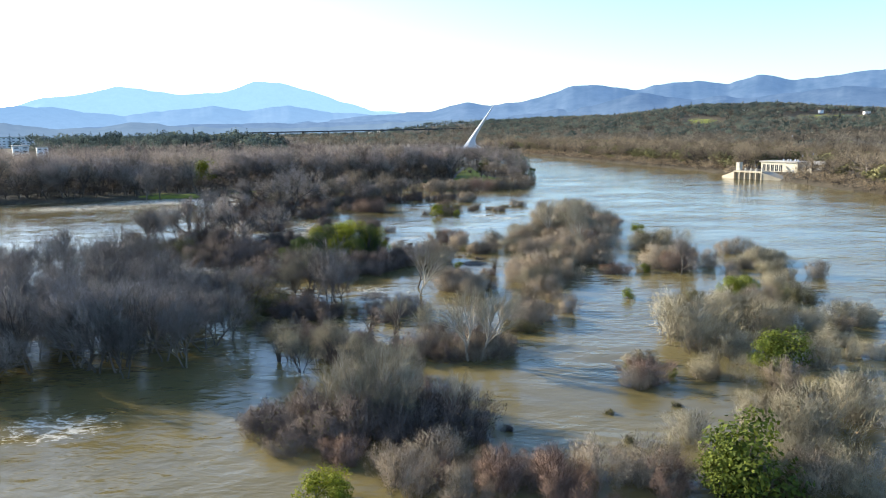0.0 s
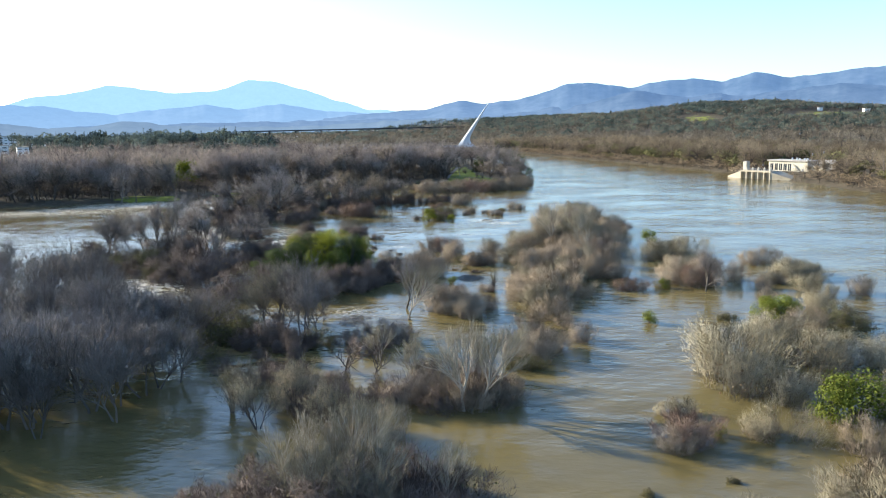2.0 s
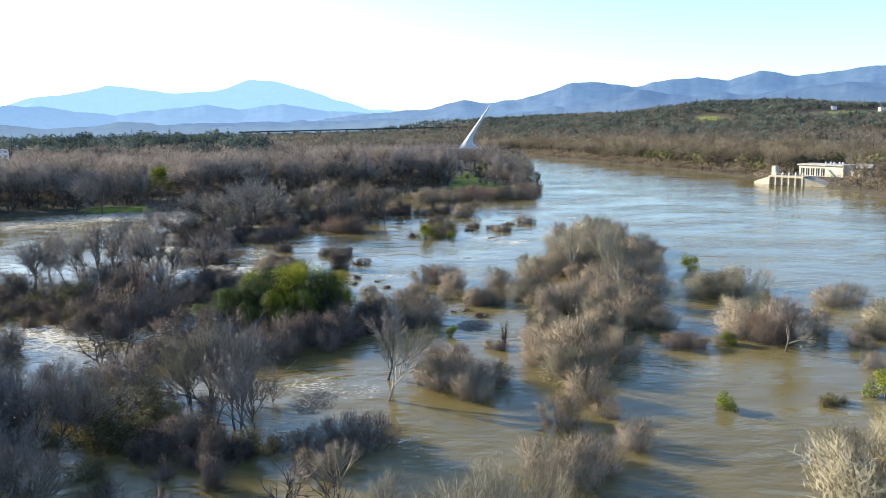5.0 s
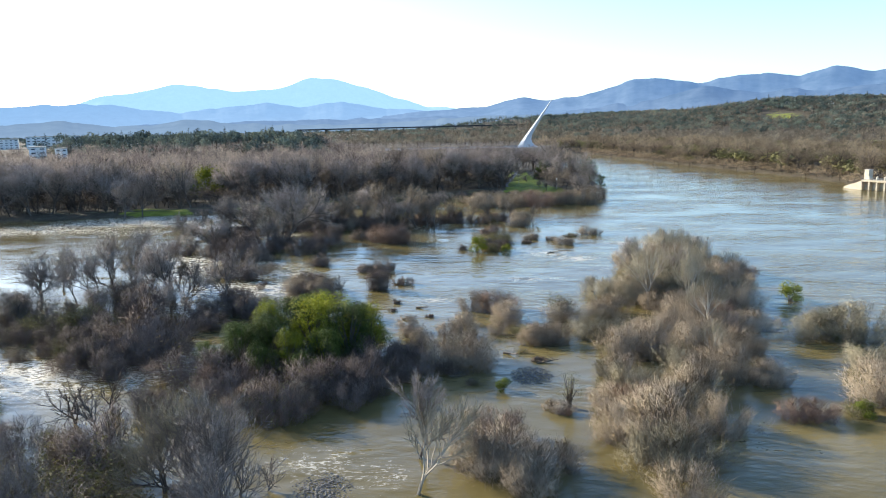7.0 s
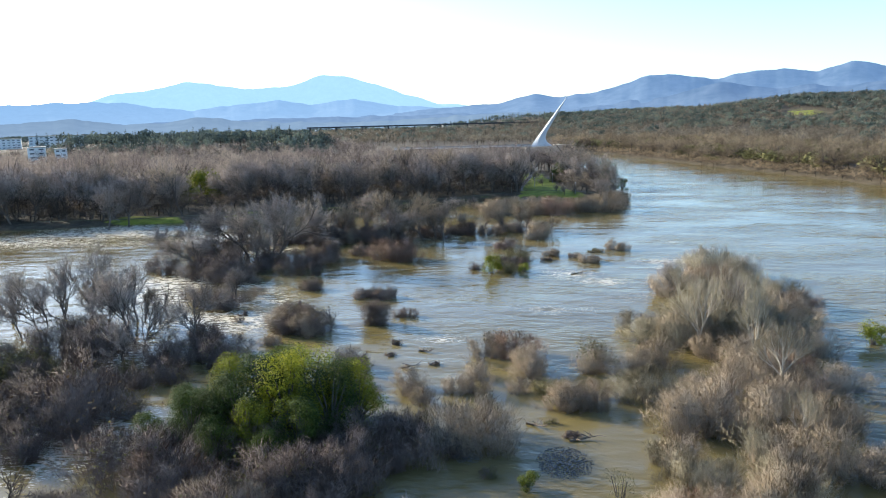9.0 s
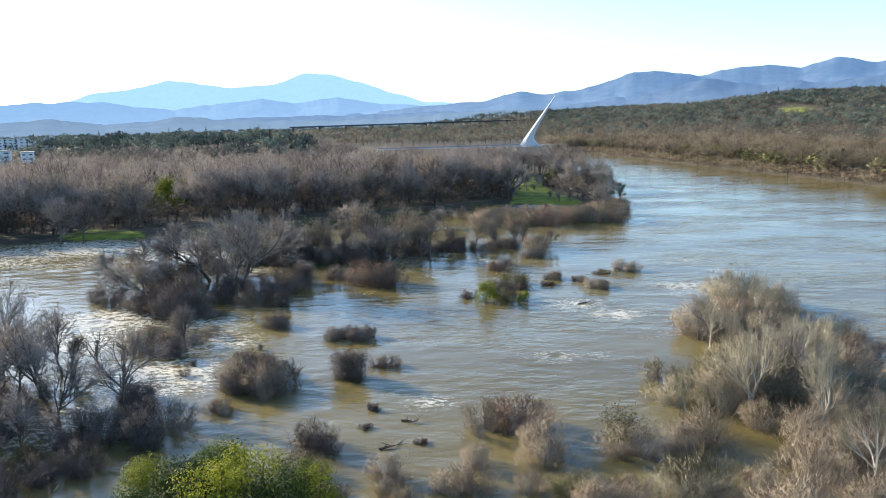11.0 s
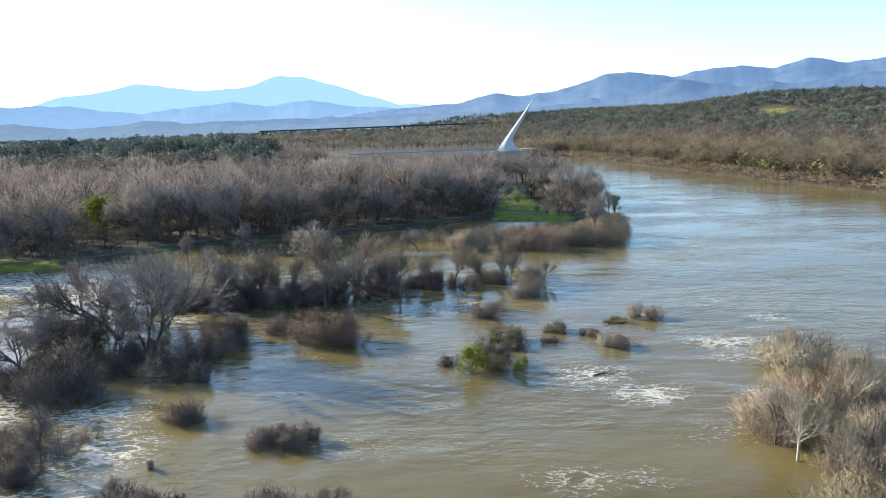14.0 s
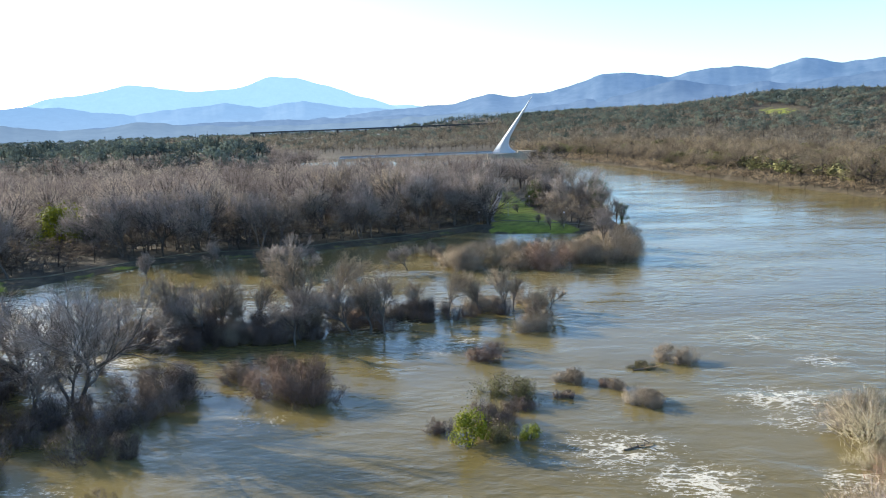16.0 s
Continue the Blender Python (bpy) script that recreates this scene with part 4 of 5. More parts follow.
# open channels between the islands: lines and half-widths
CHANNELS = [([(-90, 165), (-67, 185), (-50, 196), (-40, 208), (-30, 225), (-22, 245)], 8), ([(-28, 157), (-14, 160), (-2, 164)], 8), ([(45, 178), (34, 150), (33, 125), (26, 105), (18, 95), (14, 80)], 9),
            ([(2, 200), (8, 190), (15, 175), (12, 150), (12, 130)], 4), ([(52, 215), (48, 190), (36, 160)], 6), ([(-80, 190), (-58, 172), (-40, 165), (-28, 155)], 5), ([(-60, 90), (-40, 88), (-25, 100)], 10)]


def in_channel(x, y):
    return any(edge_distance(np.array([x]), np.array([y]), line)[0] < r for line, r in CHANNELS)


# thickets that fill the flooded islands: middle, half-width, half-depth, clumps, kinds, height
THICKETS = [(-60, 132, 30, 22, 8, S_DARK + S_OLIVE, 3.4), (-42, 148, 20, 16, 12, S_DARK + S_OLIVE[:1], 4.5), (-75, 200, 26, 22, 16, S_DARK + S_OLIVE[:2], 4.5),
            (-60, 225, 20, 14, 8, S_DARK, 4.0), (-22, 128, 14, 12, 8, S_DARK + S_OLIVE[:1], 3.6), (50, 90, 18, 24, 14, S_TAN + S_BROWN[:1], 5.0),
            (56, 125, 16, 16, 10, S_TAN + S_BROWN, 5.0), (72, 165, 16, 14, 9, S_BROWN + S_TAN[:2], 4.5), (24, 172, 8, 18, 16, S_BROWN + S_TAN, 5.6),
            (33, 200, 11, 17, 18, S_BROWN, 6.2), (43, 232, 12, 18, 18, S_BROWN + S_TAN[:2], 6.8), (50, 262, 12, 14, 13, S_BROWN + S_TAN[:2], 7.0),
            (20, 140, 7, 14, 7, S_BROWN, 5.0), (8, 64, 18, 5, 8, S_BROWN + S_RED, 4.5), (-8, 78, 12, 6, 7, S_DARK, 4.5),
            (-68, 292, 22, 16, 12, S_DARK, 5.0), (-60, 340, 26, 8, 10, S_DARK + S_BROWN[:1], 5.5), (-25, 352, 22, 5, 7, S_BROWN + S_DARK[:2], 4.5)]
THICKETS += [(-4, 357, 26, 4, 12, S_BROWN + S_DARK[:2], 4.2), (-46, 346, 30, 7, 16, S_DARK + S_BROWN[:2], 5.4), (-68, 196, 16, 9, 16, S_DARK + S_OLIVE, 4.0), (-84, 214, 18, 12, 16, S_DARK + S_OLIVE[:2], 4.4),
            (-82, 320, 16, 12, 8, S_DARK, 5.0), (44, 70, 22, 10, 8, S_TAN, 5.5), (-8, 105, 12, 9, 8, S_DARK + S_BROWN, 4.6),
            (2, 113, 9, 8, 6, S_BROWN, 5.0), (-10, 85, 13, 6, 11, S_DARK + S_RED[:1], 5.4), (4, 156, 6, 6, 4, S_BROWN, 4.6),
            (-28, 206, 12, 7, 5, S_DARK, 3.4), (-14, 206, 7, 5, 4, S_BROWN, 3.8), (2, 212, 7, 7, 4, S_BROWN, 4.8),
            (-22, 186, 14, 8, 9, S_DARK, 4.4), (-12, 188, 8, 7, 6, S_DARK + S_RED[:1], 4.8), (60, 200, 10, 18, 9, S_TAN + S_OLIVE[:1], 4.5),
            (-60, 211, 15, 7, 9, S_OLIVE + S_DARK, 3.8), (-41, 148, 8, 7, 9, S_OLIVE, 4.4), (-33, 143, 7, 5, 5, S_OLIVE, 3.6),
            (-50, 137, 9, 6, 7, S_OLIVE, 3.8), (14, 86, 10, 6, 4, S_OLIVE, 1.4), (-40, 250, 14, 10, 5, S_DARK, 1.6)]
for cx, cy, hx, hy, many, kinds, tall in THICKETS:
    for k in range(many):
        a, rr = k * 2.4 + rng.random(), math.sqrt((k + rng.random()) / many)
        x, y = cx + math.cos(a) * rr * hx, cy + math.sin(a) * rr * hy
        if not in_channel(x, y):
            put(rng.choice(kinds), x, y, tall / 4.0 * rng.uniform(0.65, 1.3), squash=0.85)
for x, y, h in [(-14, 356, 9), (-2, 358, 8), (8, 357, 9), (16, 358, 7), (-24, 350, 10), (-33, 346, 11), (-48, 348, 12), (-57, 352, 11)]:
    put(rng.choice(T_BROWN + T_GREY[:2]), x, y, h / 12.0)
for k in range(8):
    put(rng.choice(T_GREY + T_BROWN), rng.uniform(-100, -50), rng.uniform(212, 262), rng.uniform(8, 14) / 13.0)
for k in range(12):
    put(rng.choice(T_DARK), rng.uniform(-88, -50), rng.uniform(94, 128), rng.uniform(9, 13) / 13.0)
# the dense stand of dark trees in the flood, and the thinner one behind it
for poly, step, low, high in (([(-64, 97), (-42, 104), (-35, 118), (-36, 136), (-55, 147), (-88, 142), (-100, 120), (-80, 97)], 7.4, 10, 15), ([(-125, 146), (-72, 150), (-78, 188), (-128, 200)], 8.5, 8, 12)):
    X, Y = np.meshgrid(np.arange(-130, -30, step), np.arange(90, 205, step))
    for x, y in zip(X.ravel(), Y.ravel()):
        x, y = x + rng.uniform(-0.5, 0.5) * step, y + rng.uniform(-0.5, 0.5) * step
        if inside(np.array([x]), np.array([y]), poly)[0]:
            put(rng.choice(T_DARK + T_DARK + T_GREY[:1]), x, y, rng.uniform(low, high) / 13.0)
for k in range(18):
    x = rng.uniform(-95, 0)
    put(rng.choice(T_GREY + T_BROWN + T_SLIM), x, 420 + x * 0.12 + rng.uniform(-14, 10), rng.uniform(5, 11) / 13.0)
for x, y, h in [(-14, 86, 9), (-9, 88, 10), (-5, 84, 8.5), (-11, 82, 8), (0, 82, 7), (5, 108, 12), (-3, 116, 8), (8, 120, 7), (-8, 125, 7)]:
    put(rng.choice(T_PALE), x, y, h / 11.0)
for k in range(16):
    x, y = rng.uniform(-95, -36), rng.uniform(100, 150)
    if not in_channel(x, y):
        put(rng.choice(T_DARK), x, y, rng.uniform(8, 12) / 13.0)
for k in range(20):
    x, y = (rng.uniform(-78, -16), rng.uniform(338, 358)) if k < 15 else (rng.uniform(-100, -62), rng.uniform(292, 335))
    put(rng.choice(T_GREY + T_BROWN), x, y, rng.uniform(7, 13) / 13.0)

# ---- woods on the land ----
def stock(g, heart, mix, height=1.0):
    """A tree of one metre as arrays: points, triangles, for each triangle wood or twig, and normals."""
    v, f, n = outward(g, heart, mix)
    wood, nw = np.array(g.wood_v), len(g.wood_v)
    tri = np.array([t for q in g.wood_f for t in ((q[0], q[1], q[2]), (q[0], q[2], q[3]))])
    face, wn = np.cross(wood[tri[:, 1]] - wood[tri[:, 0]], wood[tri[:, 2]] - wood[tri[:, 0]]), np.zeros((nw, 3))
    for k in range(3):
        np.add.at(wn, tri[:, k], face)
    wn /= np.linalg.norm(wn, axis=1, keepdims=True) + 1e-9
    return np.concatenate([wood, v]) / height, np.concatenate([tri, f + nw]), np.array([0] * len(tri) + [1] * len(f)), np.concatenate([wn, n])


def wood_stock(seed, height, limbs, twigs, width, spread=0.42, middle=0.58, reach=(0.05, 0.13)):
    """A light bare tree for far woods, as arrays of points and triangles."""
    g = Growth(seed)
    trunk = [np.array((0, 0, -0.5)), np.array((g.r.normal() * 0.3, g.r.normal() * 0.3, height * 0.4)), np.array((g.r.normal() * 0.6, g.r.normal() * 0.6, height * 0.72))]
    g.tube(trunk, [height * 0.018, height * 0.012, height * 0.004], 4)
    tips, heart = [], np.array((0, 0, height * middle))
    for k in range(limbs):
        a, up = k * 2.4 + g.r.rand(), 1 - 1.45 * (k + 0.5) / limbs
        q = heart + np.array((math.cos(a) * math.sqrt(1 - up * up) * spread, math.sin(a) * math.sqrt(1 - up * up) * spread, up * 0.38)) * height * g.r.uniform(0.75, 1.05)
        p = trunk[1] * np.array((1, 1, g.r.uniform(0.6, 1.2)))
        g.tube([p, p * 0.45 + q * 0.55 + g.r.normal(size=3) * height * 0.02, q], [height * 0.014, height * 0.009, height * 0.002], 3)
        tips.append((p, q))
    for _ in range(twigs):
        p, q = tips[g.r.randint(len(tips))]
        base = p + (q - p) * (1.02 - 0.6 * g.r.rand() ** 1.7) + g.r.normal(size=3) * height * 0.045
        d = (q - heart) / np.linalg.norm(q - heart) + np.array((0, 0, 0.25)) + g.r.normal(size=3) * 0.8
        g.sliver(base, d / np.linalg.norm(d) * height * g.r.uniform(*reach), width, base - heart + np.array((0, 0, height * 0.1)))
    return stock(g, heart, 0.4, height)


def pine_stock(seed, layers, per):
    g = Growth(seed)
    g.tube([np.array((0, 0, -0.05)), np.array((0, 0, 0.95))], [0.02, 0.004], 3)
    for k in range(layers):
        z = 0.18 + 0.8 * k / layers
        r = 0.2 * (1 - z) ** 0.8 + 0.025
        for j in range(per):
            a = 6.28 * (j + g.r.rand()) / per
            reach = r * g.r.uniform(0.6, 1.2)
            g.sliver(np.array((0, 0, z + 0.03)), np.array((math.cos(a) * reach, math.sin(a) * reach, g.r.uniform(-0.06, 0.03))), r * 0.8, np.array((math.cos(a), math.sin(a), 1.2)), 0.3)
    return stock(g, (0, 0, 0.45), 0.75)


def oak_stock(seed, lobes, count, size):
    g = Growth(seed)
    g.tube([np.array((0, 0, -0.05)), np.array((0, 0, 0.5))], [0.035, 0.02], 3)
    for k in range(lobes):
        a, reach = k * 2.4, 0.36 * math.sqrt((k + 0.5) / lobes)
        c = np.array((math.cos(a) * reach, math.sin(a) * reach, 0.78 - reach * 0.8 + g.r.normal() * 0.06))
        for _ in range(count):
            d = g.r.normal(size=3)
            d /= np.linalg.norm(d)
            p = c + d * 0.17 * g.r.uniform(0.8, 1.15)
            g.sliver(p, g.aim(d, 1.35) * size, size, d + np.array((0, 0, 0.3)), 0.35)
    return stock(g, (0, 0, 0.45), 0.7)


def scatter(name, stocks, spots, heights, materials, label, category, wide=(0.85, 1.2), rounded=False):
    """Many far trees joined into one mesh: a tint for each tree."""
    r = np.random.RandomState(len(spots))
    vs, fs, ms, ts, ns, base = [], [], [], [], [], 0
    for (x, y, z), h in zip(spots, heights):
        v, f, m, n = stocks[r.randint(len(stocks))]
        a, w = r.uniform(0, 6.28), h * r.uniform(*wide)
        c, s = math.cos(a), math.sin(a)
        vs.append(np.stack([(v[:, 0] * c - v[:, 1] * s) * w + x, (v[:, 0] * s + v[:, 1] * c) * w + y, v[:, 2] * h + z], 1))
        ns.append(np.stack([n[:, 0] * c - n[:, 1] * s, n[:, 0] * s + n[:, 1] * c, n[:, 2]], 1))
        fs.append(f + base)
        ms.append(m)
        ts.append(np.full(len(v), r.rand()))
        base += len(v)
    v, f, m, t = np.concatenate(vs), np.concatenate(fs), np.concatenate(ms), np.concatenate(ts)
    me = bpy.data.meshes.new(name)
    me.vertices.add(len(v))
    me.vertices.foreach_set("co", v.ravel().astype(np.float32))
    me.loops.add(len(f) * 3)
    me.loops.foreach_set("vertex_index", f.ravel().astype(np.int32))
    me.polygons.add(len(f))
    me.polygons.foreach_set("loop_start", np.arange(0, len(f) * 3, 3, dtype=np.int32))
    for k in materials:
        me.materials.append(k)
    me.polygons.foreach_set("material_index", m.astype(np.int32))
    a = me.attributes.new("tint", "FLOAT", "POINT")
    a.data.foreach_set("value", t.astype(np.float32))
    me.update(calc_edges=True)
    if rounded:
        me.polygons.foreach_set("use_smooth", np.ones(len(f), dtype=bool))
        me.normals_split_custom_set_from_vertices(np.concatenate(ns).tolist())
    return tagged(new(name, me), label, category, kind="stuff")


def spots_in(x0, x1, y0, y1, step, keep, seed):
    r = np.random.RandomState(seed)
    X, Y = np.meshgrid(np.arange(x0, x1, step), np.arange(y0, y1, step))
    X = X + r.uniform(-0.48, 0.48, X.shape) * step
    Y = Y + r.uniform(-0.48, 0.48, X.shape) * step
    ok = keep(X, Y) & (np.abs(X) < 60 + (Y + 40) * 0.78)
    X, Y = X[ok], Y[ok]
    return np.stack([X, Y, ground_height(X, Y)], 1)


def open_lawn(X, Y):
    return inside(X, Y, LAWN) | inside(X, Y, BANK_LAWN)


def on_left(X, Y):
    return inside(X, Y, LEFT_SHORE + [(-5000, 100)]) & ~open_lawn(X, Y) & (np.hypot(X + 147, Y - 455) > 7)


def tall_left(X, Y):
    """Where tall trees stand: not over the gap before the willow in leaf."""
    return on_left(X, Y) & ~((X > 26) & (Y < 595)) & ~((np.abs(X + 147 - (455 - Y) * 0.47) < 11) & (Y < 462))


FRONT = kind(bare_tree, 4, first=400, name="cottonwood", height=22.0, bark=BARK, twig=TWIG_WOODS, stems=2, fine=10, width=0.062, bole=0.52, lift=0.06, spread=0.9, label="tall bare cottonwood at the edge of the river woods", group="cottonwoods at the wood edge")
FRONT += kind(bare_tree, 2, first=410, name="cottonwood", height=22.0, bark=BARK, twig=TWIG_BROWN, fine=9, width=0.066, bole=0.52, lift=0.04, spread=0.85, label="tall bare brownish cottonwood at the edge of the river woods", group="cottonwoods at the wood edge")
edge_spots = [p for p in spots_in(-330, 60, 380, 560, 8.6, tall_left, 21) if 7 < edge_distance(np.array([p[0]]), np.array([p[1]]), LEFT_SHORE[7:])[0] < 30]
for x, y, z in edge_spots:
    put(rng.choice(FRONT), x, y, rng.uniform(0.78, 1.2), z)

stock_mid = [wood_stock(500 + i, 20.0, 18, 950, 0.10, 0.40, 0.56, (0.04, 0.11)) for i in range(6)]
stock_far = [wood_stock(520 + i, 20.0, 10, 380, 0.2, 0.38, 0.56, (0.04, 0.10)) for i in range(6)]
stock_hill = [wood_stock(530 + i, 14.0, 5, 115, 0.34, 0.40, 0.50, (0.05, 0.12)) for i in range(6)]


def deep_left(X, Y):
    return tall_left(X, Y) & ~((X > -140) & (Y > 780)) & ~((Y > 770) & (X < 2 - 0.24 * (Y - 108)) & (X > 2 - 0.76 * (Y - 108))) & (edge_distance(X, Y, LEFT_SHORE[7:]) > 26)


s = spots_in(-620, 64, 395, 640, 12.5, deep_left, 31)
scatter("cottonwood_woodland", stock_mid, s, np.random.RandomState(1).triangular(11, 18, 27, len(s)), [FAR_BARK, FAR_TWIG], "dense bare grey-brown cottonwood woods", "woods")
s = spots_in(-1000, 40, 640, 1080, 13, deep_left, 32)
scatter("distant_woodland", stock_far, s, np.random.RandomState(2).triangular(9, 14, 21, len(s)), [FAR_BARK, FAR_TWIG], "distant bare grey-brown woods", "woods", (1.0, 1.4))


def right_bank(X, Y):
    return inside(X, Y, RIGHT_SHORE) & (edge_distance(X, Y, RIGHT_SHORE[:20]) > 5) & (np.hypot(X - 202, Y - 448) > 25) & (np.hypot(X - 222, Y - 450) > 21) & (np.hypot(X - 212, Y - 436) > 14)


def open_slope(X, Y):
    """Grassy clearings on the far slopes."""
    return np.exp(-(((X - 452) / 34) ** 2 + ((Y - 1285) / 70) ** 2)) + np.exp(-(((X - 640) / 90) ** 2 + ((Y - 1210) / 80) ** 2)) + np.exp(-(((X - 420) / 60) ** 2 + ((Y - 860) / 30) ** 2)) > 0.42


stock_bank = [wood_stock(510 + i, 16.0, 12, 760, 0.15, 0.40, 0.48, (0.04, 0.11)) for i in range(5)]
s = spots_in(60, 520, 200, 1000, 10.5, lambda X, Y: right_bank(X, Y) & (edge_distance(X, Y, RIGHT_SHORE[:20]) < 130), 33)
scatter("riverbank_woodland", stock_bank, s, np.random.RandomState(3).triangular(8, 13, 20, len(s)), [FAR_BARK, BANK_TWIG], "bare brown trees along the far river bank", "woods", (1.0, 1.3))
s = spots_in(-700, 1200, 300, 1900, 16, lambda X, Y: right_bank(X, Y) & (edge_distance(X, Y, RIGHT_SHORE[:20]) > 100) & ~open_slope(X, Y) & (rolling(X, Y, 90, 41, 3) < 0.75), 34)
scatter("hillside_woodland", stock_hill, s, np.random.RandomState(4).uniform(10, 16, len(s)), [FAR_BARK, HILL_TWIG], "bare oaks on the valley slopes", "woods", (1.0, 1.4))
stock_pine = [pine_stock(540 + i, 8, 7) for i in range(4)]
stock_oak = [oak_stock(560 + i, 7, 20, 0.105) for i in range(4)]


def pines_here(X, Y):
    return right_bank(X, Y) & ~open_slope(X, Y) & (edge_distance(X, Y, RIGHT_SHORE[:20]) > 90)


s = spots_in(-500, 1300, 700, 2300, 30, lambda X, Y: pines_here(X, Y) & (ground_height(X, Y) + 9 * rolling(X, Y, 80, 43, 3) > 17), 35)
scatter("hillside_pines", stock_pine, s, np.random.RandomState(5).triangular(7, 10, 19, len(s)), [FAR_BARK, FAR_PINE], "dark green pines on the valley slopes", "woods", (1.3, 2.2), True)
s = spots_in(100, 1200, 350, 2200, 14, lambda X, Y: pines_here(X, Y) & (ground_height(X, Y) + 12 * rolling(X, Y, 70, 47, 3) > 17), 36)
scatter("hillside_oaks", stock_oak, s, np.random.RandomState(6).uniform(7, 13, len(s)), [FAR_BARK, FAR_PINE], "dark evergreen oaks on the valley slopes", "woods", (0.9, 1.4), True)
s = spots_in(440, 700, 1340, 1520, 11, lambda X, Y: (((X - 570) / 115) ** 2 + ((Y - 1430) / 75) ** 2 < 1) & ~open_slope(X, Y), 40)
scatter("knoll_oaks", stock_oak + stock_pine[:1], s, np.random.RandomState(12).triangular(7, 10, 16, len(s)), [FAR_BARK, FAR_PINE], "tall dark evergreen trees crowning a knoll", "woods", (0.9, 1.3), True)
s = spots_in(60, 460, 220, 1000, 12, lambda X, Y: right_bank(X, Y) & (edge_distance(X, Y, RIGHT_SHORE[:20]) < 130) & (rolling(X, Y, 60, 51, 2) > -0.3), 37)
scatter("riverbank_thicket", stock_oak, s, np.random.RandomState(7).uniform(5, 13, len(s)), [FAR_BARK, FAR_OAK], "olive-green bushes along the far river bank", "bushes", (1.0, 1.6), True)


def left_evergreens(X, Y):
    return on_left(X, Y) & (X > 2 - (0.6 + 0.09 * rolling(X, Y, 40, 73, 2)) * (Y - 108)) & (X < 2 - 0.24 * (Y - 108)) & (rolling(X, Y, 55, 71, 2) > -0.35)


s = spots_in(-760, -120, 760, 960, 13, left_evergreens, 38)
scatter("distant_evergreens", stock_oak + stock_oak + stock_pine, s, np.random.RandomState(8).triangular(8, 13, 24, len(s)), [FAR_BARK, FAR_PINE], "belt of dark evergreen trees beyond the woods", "woods", (0.7, 1.1), True)
s = spots_in(-2200, 300, 1200, 2600, 34, lambda X, Y: inside(X, Y, RIGHT_SHORE), 39)
scatter("plain_trees", stock_oak + stock_hill, s, np.random.RandomState(9).uniform(8, 16, len(s)), [FAR_BARK, FAR_PINE], "scattered dark trees across the far plain", "woods", (1.0, 1.8))

# ---- undergrowth along the shores ----
stock_brush = [wood_stock(600 + i, 5.0, 8, 170, 0.09, 0.6, 0.46) for i in range(4)]
s = [p for p in spots_in(-330, 70, 380, 540, 5.6, on_left, 61) if edge_distance(np.array([p[0]]), np.array([p[1]]), LEFT_SHORE[3:])[0] > 6]
scatter("woodland_undergrowth", stock_brush, s, np.random.RandomState(10).uniform(3.5, 9.5, len(s)), [FAR_BARK, UNDER_TWIG], "bare brown undergrowth beneath the cottonwoods", "undergrowth", (1.1, 1.8))
s = [p for p in spots_in(50, 330, 220, 960, 4.2, lambda X, Y: edge_distance(X, Y, RIGHT_SHORE[:18]) < 13, 62) if p[2] > -1.3 and math.hypot(p[0] - 186, p[1] - 443) > 20 and math.hypot(p[0] - 200, p[1] - 432) > 9]
scatter("riverbank_brush", stock_brush, s, np.random.RandomState(11).uniform(3, 7.5, len(s)), [FAR_BARK, REED_TWIG], "tan and olive brush along the far river bank", "undergrowth", (1.2, 2.0))

# ---- the park point ----
for x, y, h in [(47, 455, 11), (54, 472, 13), (56, 500, 15), (50, 522, 17), (52, 560, 18), (30, 600, 19), (44, 590, 18), (14, 632, 18), (24, 640, 18), (36, 620, 19), (38, 505, 11), (36, 545, 15), (3, 520, 16), (3, 545, 18), (5, 572, 18), (1, 500, 12)]:
    if y < 560:
        put(rng.choice(T_GREY + T_WIDE + T_BROWN[:1]), x, y, h / 15.0, 0.8)
    else:
        put(rng.choice(FRONT), x, y, h / 22.0, 0.8)
for x, y, h in [(16, 540, 8), (21, 512, 5.5), (13, 565, 9), (18, 588, 9), (26, 478, 5), (34, 468, 6.5)]:
    put(rng.choice(T_BROWN), x, y, h / 11.0, 0.8)
for x, y, w, h in [(48, 425, 14, 7), (52, 445, 12, 7), (44, 440, 12, 6), (30, 420, 14, 7), (16, 418, 14, 7), (2, 420, 14, 7), (-12, 425, 10, 5), (-4, 408, 12, 8), (10, 406, 14, 8), (22, 408, 14, 8), (34, 408, 14, 9), (44, 412, 12, 8), (40, 430, 14, 6)]:
    clump(S_BROWN + S_TAN[:1], x, y, w, h)


